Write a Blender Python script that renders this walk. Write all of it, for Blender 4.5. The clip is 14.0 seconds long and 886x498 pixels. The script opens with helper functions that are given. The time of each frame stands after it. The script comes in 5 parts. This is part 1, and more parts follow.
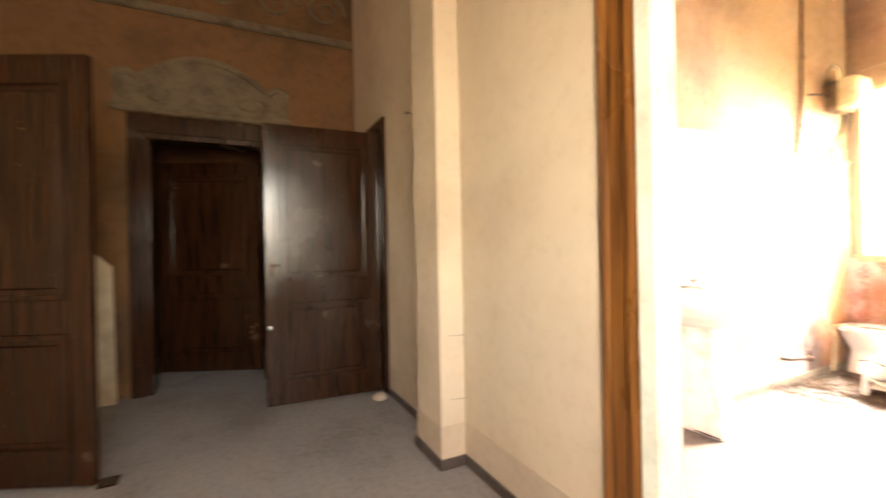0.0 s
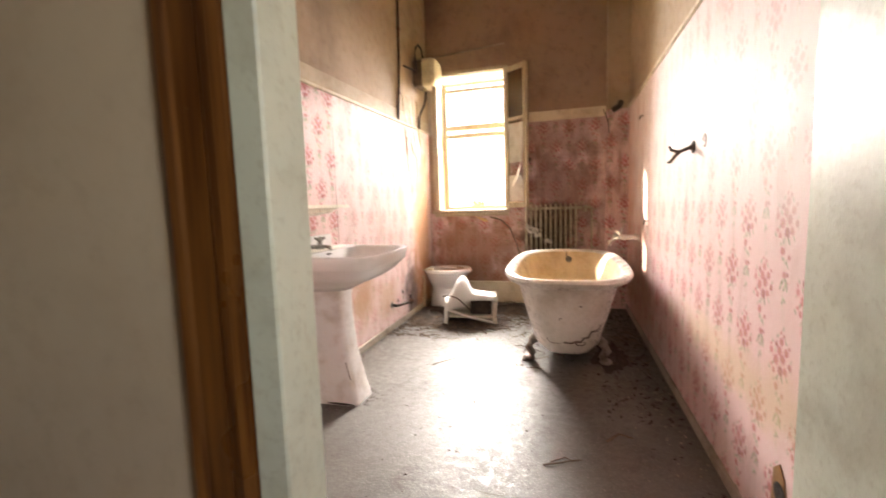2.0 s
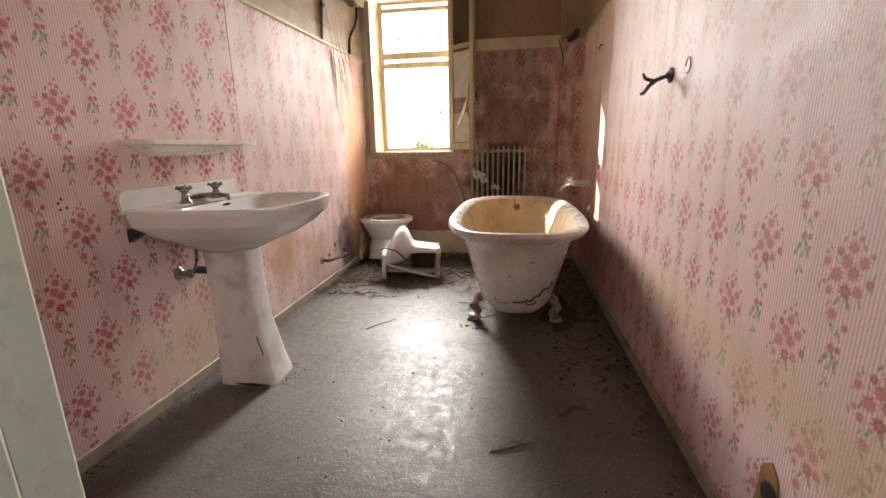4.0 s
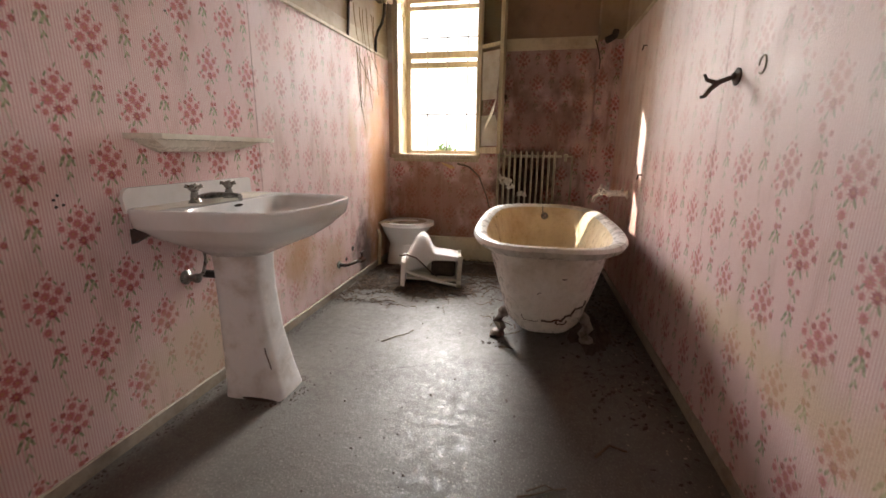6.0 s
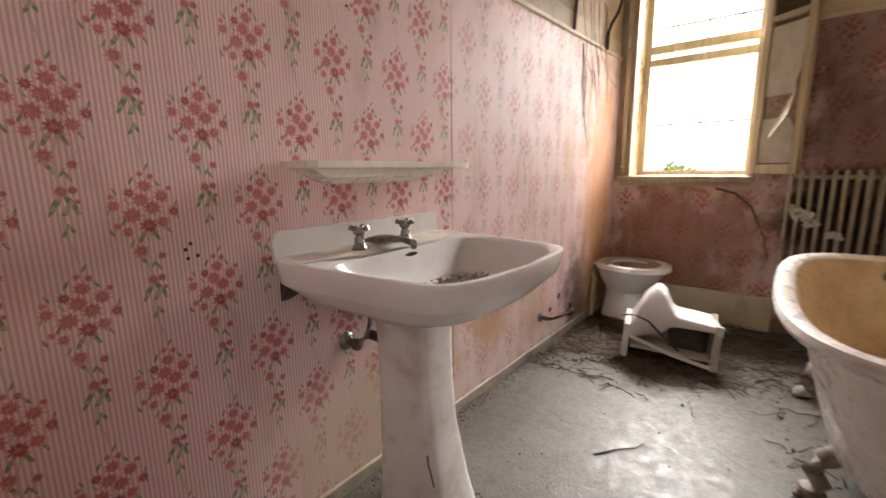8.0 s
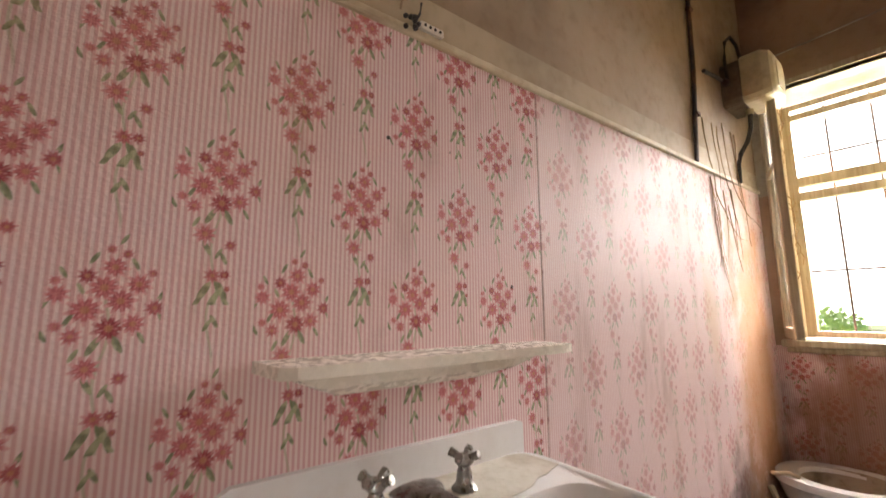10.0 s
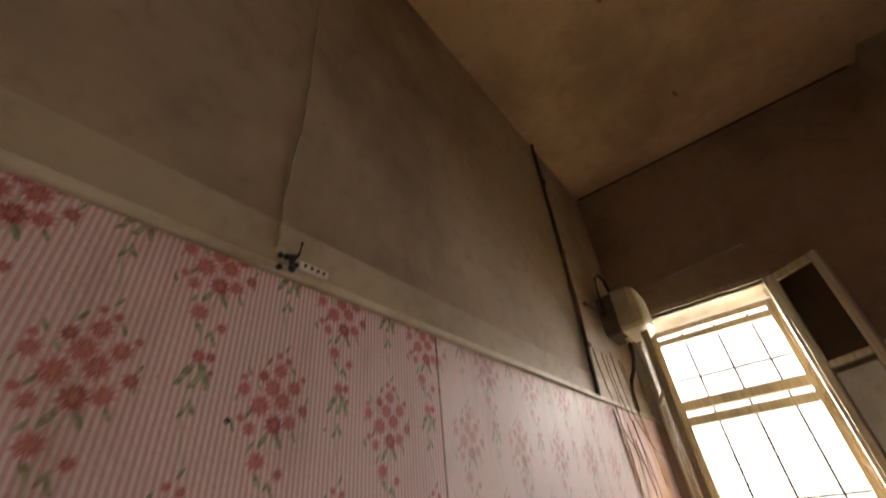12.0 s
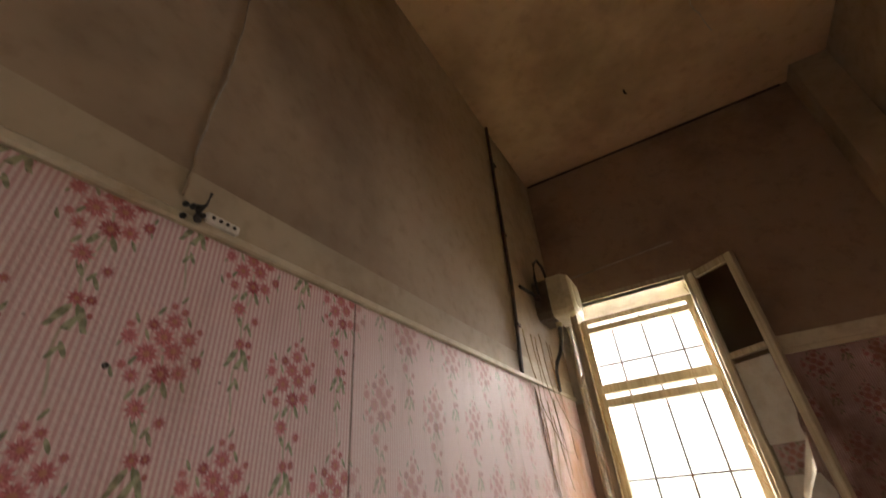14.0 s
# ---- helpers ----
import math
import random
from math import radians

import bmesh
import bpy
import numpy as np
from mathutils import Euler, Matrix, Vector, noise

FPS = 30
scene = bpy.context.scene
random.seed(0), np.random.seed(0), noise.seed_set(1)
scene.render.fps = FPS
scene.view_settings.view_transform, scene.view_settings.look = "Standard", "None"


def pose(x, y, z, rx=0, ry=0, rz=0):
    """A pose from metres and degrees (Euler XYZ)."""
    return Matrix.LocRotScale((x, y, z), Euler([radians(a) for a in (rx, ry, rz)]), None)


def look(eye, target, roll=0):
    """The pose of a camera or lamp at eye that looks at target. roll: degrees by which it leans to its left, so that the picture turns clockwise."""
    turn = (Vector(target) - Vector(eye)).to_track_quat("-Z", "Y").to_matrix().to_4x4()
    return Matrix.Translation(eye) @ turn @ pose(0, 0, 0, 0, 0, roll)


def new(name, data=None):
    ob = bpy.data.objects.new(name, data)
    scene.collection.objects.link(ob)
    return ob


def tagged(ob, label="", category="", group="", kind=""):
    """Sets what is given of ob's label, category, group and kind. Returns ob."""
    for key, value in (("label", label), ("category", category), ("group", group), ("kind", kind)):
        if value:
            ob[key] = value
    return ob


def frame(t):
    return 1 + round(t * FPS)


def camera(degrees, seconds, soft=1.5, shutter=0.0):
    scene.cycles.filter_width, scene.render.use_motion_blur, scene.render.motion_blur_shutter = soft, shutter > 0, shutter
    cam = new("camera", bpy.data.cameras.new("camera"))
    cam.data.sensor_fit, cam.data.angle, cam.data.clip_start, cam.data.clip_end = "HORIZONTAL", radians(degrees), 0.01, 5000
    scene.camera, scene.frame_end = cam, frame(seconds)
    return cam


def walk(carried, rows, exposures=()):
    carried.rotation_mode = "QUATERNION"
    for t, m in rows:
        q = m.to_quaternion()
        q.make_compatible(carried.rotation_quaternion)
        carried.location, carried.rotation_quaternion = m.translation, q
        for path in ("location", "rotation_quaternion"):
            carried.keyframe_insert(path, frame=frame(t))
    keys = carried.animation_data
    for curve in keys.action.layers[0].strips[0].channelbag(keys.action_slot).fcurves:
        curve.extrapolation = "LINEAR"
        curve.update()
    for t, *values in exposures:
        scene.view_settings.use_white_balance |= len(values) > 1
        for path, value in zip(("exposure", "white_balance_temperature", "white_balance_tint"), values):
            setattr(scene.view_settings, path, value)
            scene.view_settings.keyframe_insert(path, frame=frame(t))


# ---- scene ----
cam = camera(92.7, 14.0, 1.6, 0.5)
PATH = [
    (0, (1.925, 0.998, 1.195), (0.131, 1.883, 1.194), -1.1),
    (0.5, (1.798, 1.145, 1.169), (0.274, 2.44, 1.147), -0.9),
    (1, (1.686, 1.32, 1.157), (0.434, 2.879, 1.111), -0.3),
    (1.5, (1.613, 1.432, 1.133), (0.678, 3.197, 1.032), -0.3),
    (2, (1.534, 1.542, 1.129), (0.977, 3.452, 0.923), -1.8),
    (2.4, (1.49, 1.648, 1.122), (1.11, 3.585, 0.795), -0.9),
    (2.5, (1.49, 1.669, 1.121), (1.132, 3.605, 0.773), -1.4),
    (3, (1.493, 1.829, 1.11), (1.183, 3.754, 0.668), -1.3),
    (3.2, (1.492, 1.874, 1.108), (1.192, 3.795, 0.638), -1.1),
    (5.3, (1.484, 1.976, 1.1), (1.128, 3.89, 0.642), -0.2),
    (5.5, (1.474, 1.991, 1.1), (1.092, 3.9, 0.644), -0.2),
    (6, (1.426, 2.112, 1.104), (1.04, 4.021, 0.65), 0.6),
    (6.5, (1.378, 2.262, 1.114), (1.05, 4.188, 0.686), -0.3),
    (7, (1.306, 2.455, 1.119), (0.65, 4.292, 0.678), -0.8),
    (7.5, (1.221, 2.604, 1.131), (0.186, 4.276, 0.761), -0.6),
    (8, (1.106, 2.751, 1.123), (-0.129, 4.281, 0.759), -0.6),
    (8.5, (1.014, 2.87, 1.136), (-0.346, 4.292, 0.778), -1.2),
    (9, (0.922, 3.023, 1.166), (-0.579, 4.333, 0.998), -2.6),
    (9.2, (0.889, 3.074, 1.183), (-0.669, 4.328, 1.167), -2.6),
    (11.3, (0.663, 3.274, 1.336), (-0.624, 4.625, 2.055), -3.7),
    (11.5, (0.654, 3.29, 1.364), (-0.534, 4.659, 2.209), -3.8),
    (12, (0.655, 3.333, 1.444), (-0.29, 4.679, 2.583), -5.9),
    (12.5, (0.672, 3.351, 1.485), (-0.171, 4.629, 2.771), -6.6),
    (13, (0.697, 3.359, 1.482), (-0.1, 4.657, 2.779), -6.1),
    (13.5, (0.702, 3.37, 1.454), (-0.102, 4.758, 2.648), -5.8),
    (14, (0.72, 3.386, 1.409), (-0.095, 4.883, 2.456), -4.9),
]
EXPOSURES = [
    (0, 4.7, 7700, 16), (0.5, 4.15, 7300, 15), (1.0, 3.3, 7400, 16), (1.5, 2.75, 7500, 19), (2.0, 2.35, 6900, 13), (3.0, 1.9, 6600, 11),
    (5.5, 1.15, 6500, 10), (6.5, 1.15, 6550, 12), (9.2, 1.5, 6550, 11), (11.3, 0.95, 6600, 12), (12.0, 0.5, 6700, 11), (13.0, 0.42, 6700, 11), (14.0, 0.48, 6700, 11),
]
walk(cam, [(t, look(eye, target, roll)) for t, eye, target, roll in PATH], EXPOSURES)

# ---- world, sun, large lights ----
SUN_AZ = math.atan2(-1.0, 0.785)
SUN_EL = radians(25.5)
world = bpy.data.worlds.new("sky")
scene.world = world
world.use_nodes = True
wt = world.node_tree
sky = wt.nodes.new("ShaderNodeTexSky")
sky.sky_type = "NISHITA"
sky.sun_disc = False
sky.sun_elevation = SUN_EL
sky.sun_rotation = SUN_AZ
wt.links.new(sky.outputs[0], wt.nodes["Background"].inputs[0])
wt.nodes["Background"].inputs[1].default_value = 0.15

sun = new("sun", bpy.data.lights.new("sun", "SUN"))
sun.data.energy = 5.0
sun.data.angle = radians(0.5)
sun.data.color = (1.0, 0.9, 0.75)
sun.matrix_world = look((0, 0, 0), (-math.sin(SUN_AZ) * math.cos(SUN_EL), -math.cos(SUN_AZ) * math.cos(SUN_EL), -math.sin(SUN_EL)))


def sky_panel(name, eye, target, sx, sy, watts, color):
    lamp = new(name, bpy.data.lights.new(name, "AREA"))
    lamp.data.shape = "RECTANGLE"
    lamp.data.size, lamp.data.size_y = sx, sy
    lamp.data.energy = watts
    lamp.data.color = color
    lamp.matrix_world = look(eye, target)
    return lamp


sky_panel("bathroom_window_light", (0.1, 8.0, 3.05), (0.45, 6.4, 2.3), 2.1, 2.4, 740, (1.0, 0.96, 0.92))
sky_panel("hall_window_light", (2.86, 0.85, 1.7), (-1.0, 1.4, 0.2), 0.85, 1.4, 4.6, (1.0, 0.90, 0.78))

# ---- materials ----
class Nodes:
    """A small builder of node materials."""

    def __init__(self, name):
        self.mat = bpy.data.materials.new(name)
        self.mat.use_nodes = True
        self.tree = self.mat.node_tree
        self.bsdf = self.tree.nodes["Principled BSDF"]
        geo = self.tree.nodes.new("ShaderNodeNewGeometry")
        self.pos = geo.outputs["Position"]
        self.island = geo.outputs["Random Per Island"]

    def put(self, socket, value):
        if hasattr(value, "is_linked"):
            self.tree.links.new(value, socket)
        elif hasattr(value, "__len__") and socket.type == "RGBA" and len(value) == 3:
            socket.default_value = (*value, 1)
        else:
            socket.default_value = value

    def math(self, op, a, b=None, c=None, clamp=False):
        n = self.tree.nodes.new("ShaderNodeMath")
        n.operation = op
        n.use_clamp = clamp
        for i, v in enumerate((a, b, c)):
            if v is not None:
                self.put(n.inputs[i], v)
        return n.outputs[0]

    def xyz(self, v=None):
        n = self.tree.nodes.new("ShaderNodeSeparateXYZ")
        self.put(n.inputs[0], v if v is not None else self.pos)
        return n.outputs

    def vec(self, x, y, z):
        n = self.tree.nodes.new("ShaderNodeCombineXYZ")
        for s, v in zip(n.inputs, (x, y, z)):
            self.put(s, v)
        return n.outputs[0]

    def noise(self, scale, detail=4.0, rough=0.55, vector=None, distort=0.0):
        n = self.tree.nodes.new("ShaderNodeTexNoise")
        self.put(n.inputs["Vector"], vector if vector is not None else self.pos)
        n.inputs["Scale"].default_value = scale
        n.inputs["Detail"].default_value = detail
        n.inputs["Roughness"].default_value = rough
        n.inputs["Distortion"].default_value = distort
        return n.outputs["Fac"]

    def voronoi(self, scale, vector=None, feature="F1", rnd=1.0):
        n = self.tree.nodes.new("ShaderNodeTexVoronoi")
        n.feature = feature
        self.put(n.inputs["Vector"], vector if vector is not None else self.pos)
        n.inputs["Scale"].default_value = scale
        n.inputs["Randomness"].default_value = rnd
        return n.outputs

    def dist(self, a, place):
        n = self.tree.nodes.new("ShaderNodeVectorMath")
        n.operation = "DISTANCE"
        self.put(n.inputs[0], a)
        n.inputs[1].default_value = place
        return n.outputs["Value"]

    def ramp(self, fac, lo, hi, a=0.0, b=1.0):
        n = self.tree.nodes.new("ShaderNodeMapRange")
        n.interpolation_type = "SMOOTHSTEP"
        self.put(n.inputs[0], fac)
        for i, v in enumerate((lo, hi, a, b)):
            self.put(n.inputs[i + 1], v)
        return n.outputs[0]

    def mix(self, fac, a, b, blend="MIX"):
        n = self.tree.nodes.new("ShaderNodeMix")
        n.data_type = "RGBA"
        n.blend_type = blend
        self.put(n.inputs[0], fac)
        self.put(n.inputs[6], a)
        self.put(n.inputs[7], b)
        return n.outputs[2]

    def bump(self, height, strength=0.3, dist=0.004):
        n = self.tree.nodes.new("ShaderNodeBump")
        n.inputs["Strength"].default_value = strength
        n.inputs["Distance"].default_value = dist
        self.put(n.inputs["Height"], height)
        self.put(self.bsdf.inputs["Normal"], n.outputs[0])

    def done(self, color, rough=0.6, metal=0.0, spec=0.5):
        self.put(self.bsdf.inputs["Base Color"], color)
        self.put(self.bsdf.inputs["Roughness"], rough)
        self.bsdf.inputs["Metallic"].default_value = metal
        self.bsdf.inputs["Specular IOR Level"].default_value = spec
        return self.mat


def aged(name, color, dirt, big=2.0, small=35.0, rough=(0.4, 0.7), metal=0.0, amount=0.5, bump=0.2, spec=0.5):
    """A worn surface: base colour, large stains and fine grain."""
    n = Nodes(name)
    a = n.noise(big, 5, 0.6)
    b = n.noise(small, 3, 0.6)
    f = n.math("MULTIPLY", n.ramp(a, 0.42, 0.72), amount)
    c = n.mix(f, color, dirt)
    c = n.mix(n.math("MULTIPLY", n.ramp(b, 0.5, 0.75), 0.35 * amount), c, dirt)
    n.bump(n.math("ADD", n.math("MULTIPLY", a, 0.5), b), bump)
    return n.done(c, n.ramp(b, 0.3, 0.7, rough[0], rough[1]), metal, spec)


DAISIES = [(-0.057, 0.032, 0.008, 0.2), (0.052, 0.047, 0.008, 0.5), (0.019, 0.074, 0.009, 0.6), (0.0, 0.080, 0.008, 0.3), (-0.054, 0.0135, 0.015, 0.15), (0.058, -0.005, 0.014, 0.7), (-0.035, -0.044, 0.013, 0.3), (-0.052, -0.030, 0.009, 0.2), (0.036, 0.030, 0.018, 0.35), (0.006, 0.054, 0.018, 0.3), (-0.024, 0.040, 0.013, 0.95), (-0.004, 0.024, 0.021, 0.25), (0.033, -0.028, 0.017, 0.3), (-0.023, -0.008, 0.022, 0.3), (0.016, 0.005, 0.021, 0.45), (0.0055, -0.034, 0.021, 0.9), (-0.016, -0.089, 0.018, 0.3), (0.023, -0.105, 0.011, 0.6), (-0.001, -0.157, 0.014, 0.5), (0.017, -0.155, 0.010, 0.95), (0.022, -0.178, 0.006, 0.8)]
LEAVES_A = [(0.016, -0.056, 0.015), (0.068, -0.020, 0.012), (-0.064, -0.042, 0.010), (-0.012, -0.112, 0.013), (0.014, -0.128, 0.011), (0.012, -0.180, 0.019), (0.020, -0.199, 0.013), (-0.050, 0.044, 0.009), (0.030, 0.060, 0.010), (0.044, -0.048, 0.010), (0.006, 0.178, 0.012), (-0.030, 0.022, 0.009)]
LEAVES_B = [(-0.010, -0.058, 0.015), (-0.012, -0.182, 0.018), (-0.020, -0.198, 0.012), (-0.004, 0.172, 0.011), (0.006, -0.120, 0.010), (-0.066, 0.0, 0.010), (0.064, 0.012, 0.010), (-0.018, 0.066, 0.010), (-0.030, -0.070, 0.010), (0.002, -0.196, 0.016), (0.014, 0.096, 0.009), (-0.040, -0.022, 0.010)]


def wallpaper(name, axis, off_u, off_v, dirt_amount, stains=(), fade=0.0, way=1.0, top_pale=0.0):
    """Pink striped paper with columns of bouquets in half drop; axis 0 or 1 runs along the wall."""
    n = Nodes(name)
    o = n.xyz()
    u, v = o[axis], o[2]
    PU, PV = 0.1333, 0.409
    uu = n.math("MULTIPLY", n.math("ADD", u, -off_u), way)
    col = n.math("FLOOR", n.math("ADD", n.math("DIVIDE", uu, PU), 0.5))
    du = n.math("SUBTRACT", uu, n.math("MULTIPLY", col, PU))
    par = n.math("MODULO", n.math("ADD", col, 1000.0), 2.0)
    vv = n.math("ADD", n.math("ADD", v, -off_v), n.math("MULTIPLY", par, PV / 2))
    dv = n.math("WRAP", vv, PV / 2, -PV / 2)
    # stripes
    s = n.math("SINE", n.math("MULTIPLY", u, 2 * math.pi / 0.0096))
    stripe = n.ramp(s, -0.35, 0.35)
    pale = (0.80, 0.655, 0.635)
    pink = (0.67, 0.415, 0.415)
    c = n.mix(stripe, pale, pink)
    p = n.vec(du, dv, 0.0)
    stem = n.math("ABSOLUTE", n.math("ADD", du, n.math("MULTIPLY", n.math("SINE", n.math("MULTIPLY", dv, 42.0)), 0.006)))
    stem = n.math("MULTIPLY", n.ramp(stem, 0.0028, 0.0012), n.ramp(n.math("ABSOLUTE", n.math("ADD", dv, -0.07)), 0.03, 0.06))
    c = n.mix(n.math("MULTIPLY", stem, 0.65), c, (0.42, 0.43, 0.28))
    # leaves: two slants, each the nearest of a few places
    for slant, places in ((0.5, LEAVES_A), (-0.5, LEAVES_B)):
        ca, sa = math.cos(slant), math.sin(slant)
        la = n.math("ADD", n.math("MULTIPLY", du, ca), n.math("MULTIPLY", dv, sa))
        lb = n.math("SUBTRACT", n.math("MULTIPLY", dv, ca), n.math("MULTIPLY", du, sa))
        pl = n.vec(n.math("MULTIPLY", la, 3.2), lb, 0.0)
        best = None
        for x, y, r in places:
            d = n.math("DIVIDE", n.dist(pl, (3.2 * (x * ca + y * sa), y * ca - x * sa, 0.0)), r)
            best = d if best is None else n.math("MINIMUM", best, d)
        tone = n.mix(n.ramp(n.noise(70, 1, 0.5, p), 0.4, 0.6), (0.12, 0.18, 0.07), (0.36, 0.40, 0.22))
        c = n.mix(n.math("MULTIPLY", n.ramp(best, 1.10, 0.88), 0.85), c, tone)
    # daisies: the nearest of the bouquet's places, with petals round an orange heart
    best, where = None, None
    for x, y, r, tone in DAISIES:
        d = n.math("DIVIDE", n.dist(p, (x, y, 0.0)), r * 0.86)
        spot = (x, y, tone)
        if best is None:
            best, where = d, n.vec(x, y, tone)
        else:
            m = n.tree.nodes.new("ShaderNodeMix")
            m.data_type = "VECTOR"
            n.put(m.inputs[0], n.math("LESS_THAN", d, best))
            n.put(m.inputs[4], where)
            m.inputs[5].default_value = spot
            best, where = n.math("MINIMUM", best, d), m.outputs[1]
    w3 = n.xyz(where)
    ang = n.math("ARCTAN2", n.math("SUBTRACT", dv, w3[1]), n.math("SUBTRACT", du, w3[0]))
    wave = n.math("SINE", n.math("ADD", n.math("MULTIPLY", ang, 9.0), n.math("MULTIPLY", w3[2], 30.0)))
    edge = n.math("ADD", 0.93, n.math("MULTIPLY", wave, 0.32))
    flower = n.ramp(n.math("SUBTRACT", best, edge), 0.07, -0.07)
    rose = n.mix(w3[2], (0.63, 0.19, 0.205), (0.32, 0.026, 0.042))
    brush = n.math("ADD", n.math("MULTIPLY", wave, 0.5), n.math("MULTIPLY", n.math("ADD", n.noise(150, 2, 0.6, p), -0.5), 3.0))
    rose = n.mix(n.math("MULTIPLY", n.ramp(brush, 0.1, -0.8), 0.75), rose, n.mix(w3[2], (0.36, 0.055, 0.07), (0.20, 0.015, 0.025)))
    rose = n.mix(n.math("MULTIPLY", n.ramp(brush, 0.2, 0.9), 0.45), rose, (0.82, 0.48, 0.49))
    rose = n.mix(n.math("MULTIPLY", n.ramp(best, 0.72, 0.98), 0.55), rose, (0.80, 0.54, 0.53))
    rose = n.mix(n.math("MULTIPLY", n.ramp(best, 0.36, 0.20), n.ramp(w3[2], 0.12, 0.26, 0.0, 0.75)), rose, (0.50, 0.22, 0.10))
    c = n.mix(n.math("MULTIPLY", flower, 0.93), c, rose)
    c = n.mix(fade, c, (0.79, 0.65, 0.63))
    # mixes the print towards a pale tone higher up, with a noisy edge
    if top_pale:
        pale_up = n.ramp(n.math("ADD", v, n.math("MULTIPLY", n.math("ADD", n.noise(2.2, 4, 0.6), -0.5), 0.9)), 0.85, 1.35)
        c = n.mix(n.math("MULTIPLY", pale_up, top_pale), c, (0.77, 0.68, 0.645))
    # ageing: yellow bloom, brown runs, scuffs
    big = n.noise(1.3, 5, 0.6)
    run = n.noise(3.0, 5, 0.65, n.vec(n.math("MULTIPLY", o[0], 2.4), n.math("MULTIPLY", o[1], 2.4), n.math("MULTIPLY", o[2], 0.5)))
    c = n.mix(n.math("MULTIPLY", n.ramp(big, 0.45, 0.75), 0.35 * dirt_amount), c, (0.48, 0.34, 0.18))
    c = n.mix(n.math("MULTIPLY", n.ramp(run, 0.5, 0.75), 0.75 * dirt_amount), c, (0.26, 0.13, 0.065))
    spot = n.voronoi(9.0)["Distance"]
    c = n.mix(n.math("MULTIPLY", n.ramp(spot, 0.035, 0.02), 0.7), c, (0.16, 0.10, 0.06))
    # stains, and patches that put light or shade into the paper colour
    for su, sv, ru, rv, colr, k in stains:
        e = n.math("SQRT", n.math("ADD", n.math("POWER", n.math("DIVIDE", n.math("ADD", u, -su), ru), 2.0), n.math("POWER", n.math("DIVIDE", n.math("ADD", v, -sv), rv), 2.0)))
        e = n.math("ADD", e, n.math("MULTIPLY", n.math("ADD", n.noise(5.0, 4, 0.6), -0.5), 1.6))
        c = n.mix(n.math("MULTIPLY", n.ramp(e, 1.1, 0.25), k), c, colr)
    g = n.noise(130, 2, 0.5)
    n.bump(n.math("ADD", n.math("MULTIPLY", big, 0.8), n.math("ADD", g, n.math("MULTIPLY", stripe, 0.25))), 0.16, 0.006)
    return n.done(c, n.ramp(n.noise(7.0, 3), 0.3, 0.7, 0.50, 0.64), 0.0, 0.34)


YELLOW = (0.62, 0.50, 0.28)
BROWN = (0.28, 0.13, 0.05)
M_paper_left = wallpaper("wallpaper_left", 1, 3.065, 1.452, 0.45, ((3.70, 0.16, 0.62, 0.36, (0.62, 0.52, 0.36), 0.6), (4.12, 0.42, 0.16, 0.36, (0.46, 0.34, 0.17), 0.75), (4.5, 0.45, 0.30, 0.26, (0.46, 0.27, 0.12), 0.75), (5.0, 0.3, 0.30, 0.22, (0.5, 0.33, 0.16), 0.5), (5.65, 0.22, 0.32, 0.42, (0.05, 0.03, 0.022), 0.9), (5.98, 0.9, 0.38, 1.3, (0.60, 0.31, 0.13), 0.8), (5.72, 1.45, 0.07, 0.45, (0.40, 0.24, 0.12), 0.7), (5.42, 1.2, 0.10, 0.30, (0.62, 0.44, 0.26), 0.5), (6.2, 0.3, 0.5, 0.4, BROWN, 0.6)))
M_paper_left_faded = wallpaper("wallpaper_left_faded", 1, 3.09, 1.451, 0.45, ((3.70, 0.16, 0.62, 0.36, (0.62, 0.52, 0.36), 0.6), (4.12, 0.42, 0.16, 0.36, (0.46, 0.34, 0.17), 0.75), (4.5, 0.45, 0.30, 0.26, (0.46, 0.27, 0.12), 0.75), (5.0, 0.3, 0.30, 0.22, (0.5, 0.33, 0.16), 0.5), (5.65, 0.22, 0.32, 0.42, (0.05, 0.03, 0.022), 0.9), (5.98, 0.9, 0.38, 1.3, (0.60, 0.31, 0.13), 0.8), (5.72, 1.45, 0.07, 0.45, (0.40, 0.24, 0.12), 0.7), (5.42, 1.2, 0.10, 0.30, (0.62, 0.44, 0.26), 0.5), (6.2, 0.3, 0.5, 0.4, BROWN, 0.6)), 0.42)
# orange patch at y 6.1 paints in warm light bounced near the window
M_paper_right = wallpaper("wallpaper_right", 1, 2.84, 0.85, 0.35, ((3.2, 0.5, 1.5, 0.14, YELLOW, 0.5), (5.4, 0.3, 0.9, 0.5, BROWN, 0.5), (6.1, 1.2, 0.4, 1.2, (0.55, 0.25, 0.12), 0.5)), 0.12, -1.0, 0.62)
# near-black patch at x 1.38 paints the shadow behind the radiator
# patch at z 1.85 paints shade on the backlit paper beside the window
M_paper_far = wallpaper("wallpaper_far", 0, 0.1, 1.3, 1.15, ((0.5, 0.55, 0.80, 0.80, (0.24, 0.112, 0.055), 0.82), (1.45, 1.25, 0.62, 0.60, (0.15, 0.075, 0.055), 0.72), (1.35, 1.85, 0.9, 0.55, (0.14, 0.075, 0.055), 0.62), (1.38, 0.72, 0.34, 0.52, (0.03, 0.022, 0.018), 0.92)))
M_ochre = aged("ochre_plaster", (0.43, 0.33, 0.22), (0.20, 0.14, 0.09), 1.1, 16, (0.65, 0.9), 0, 0.7, 0.3, 0.3)
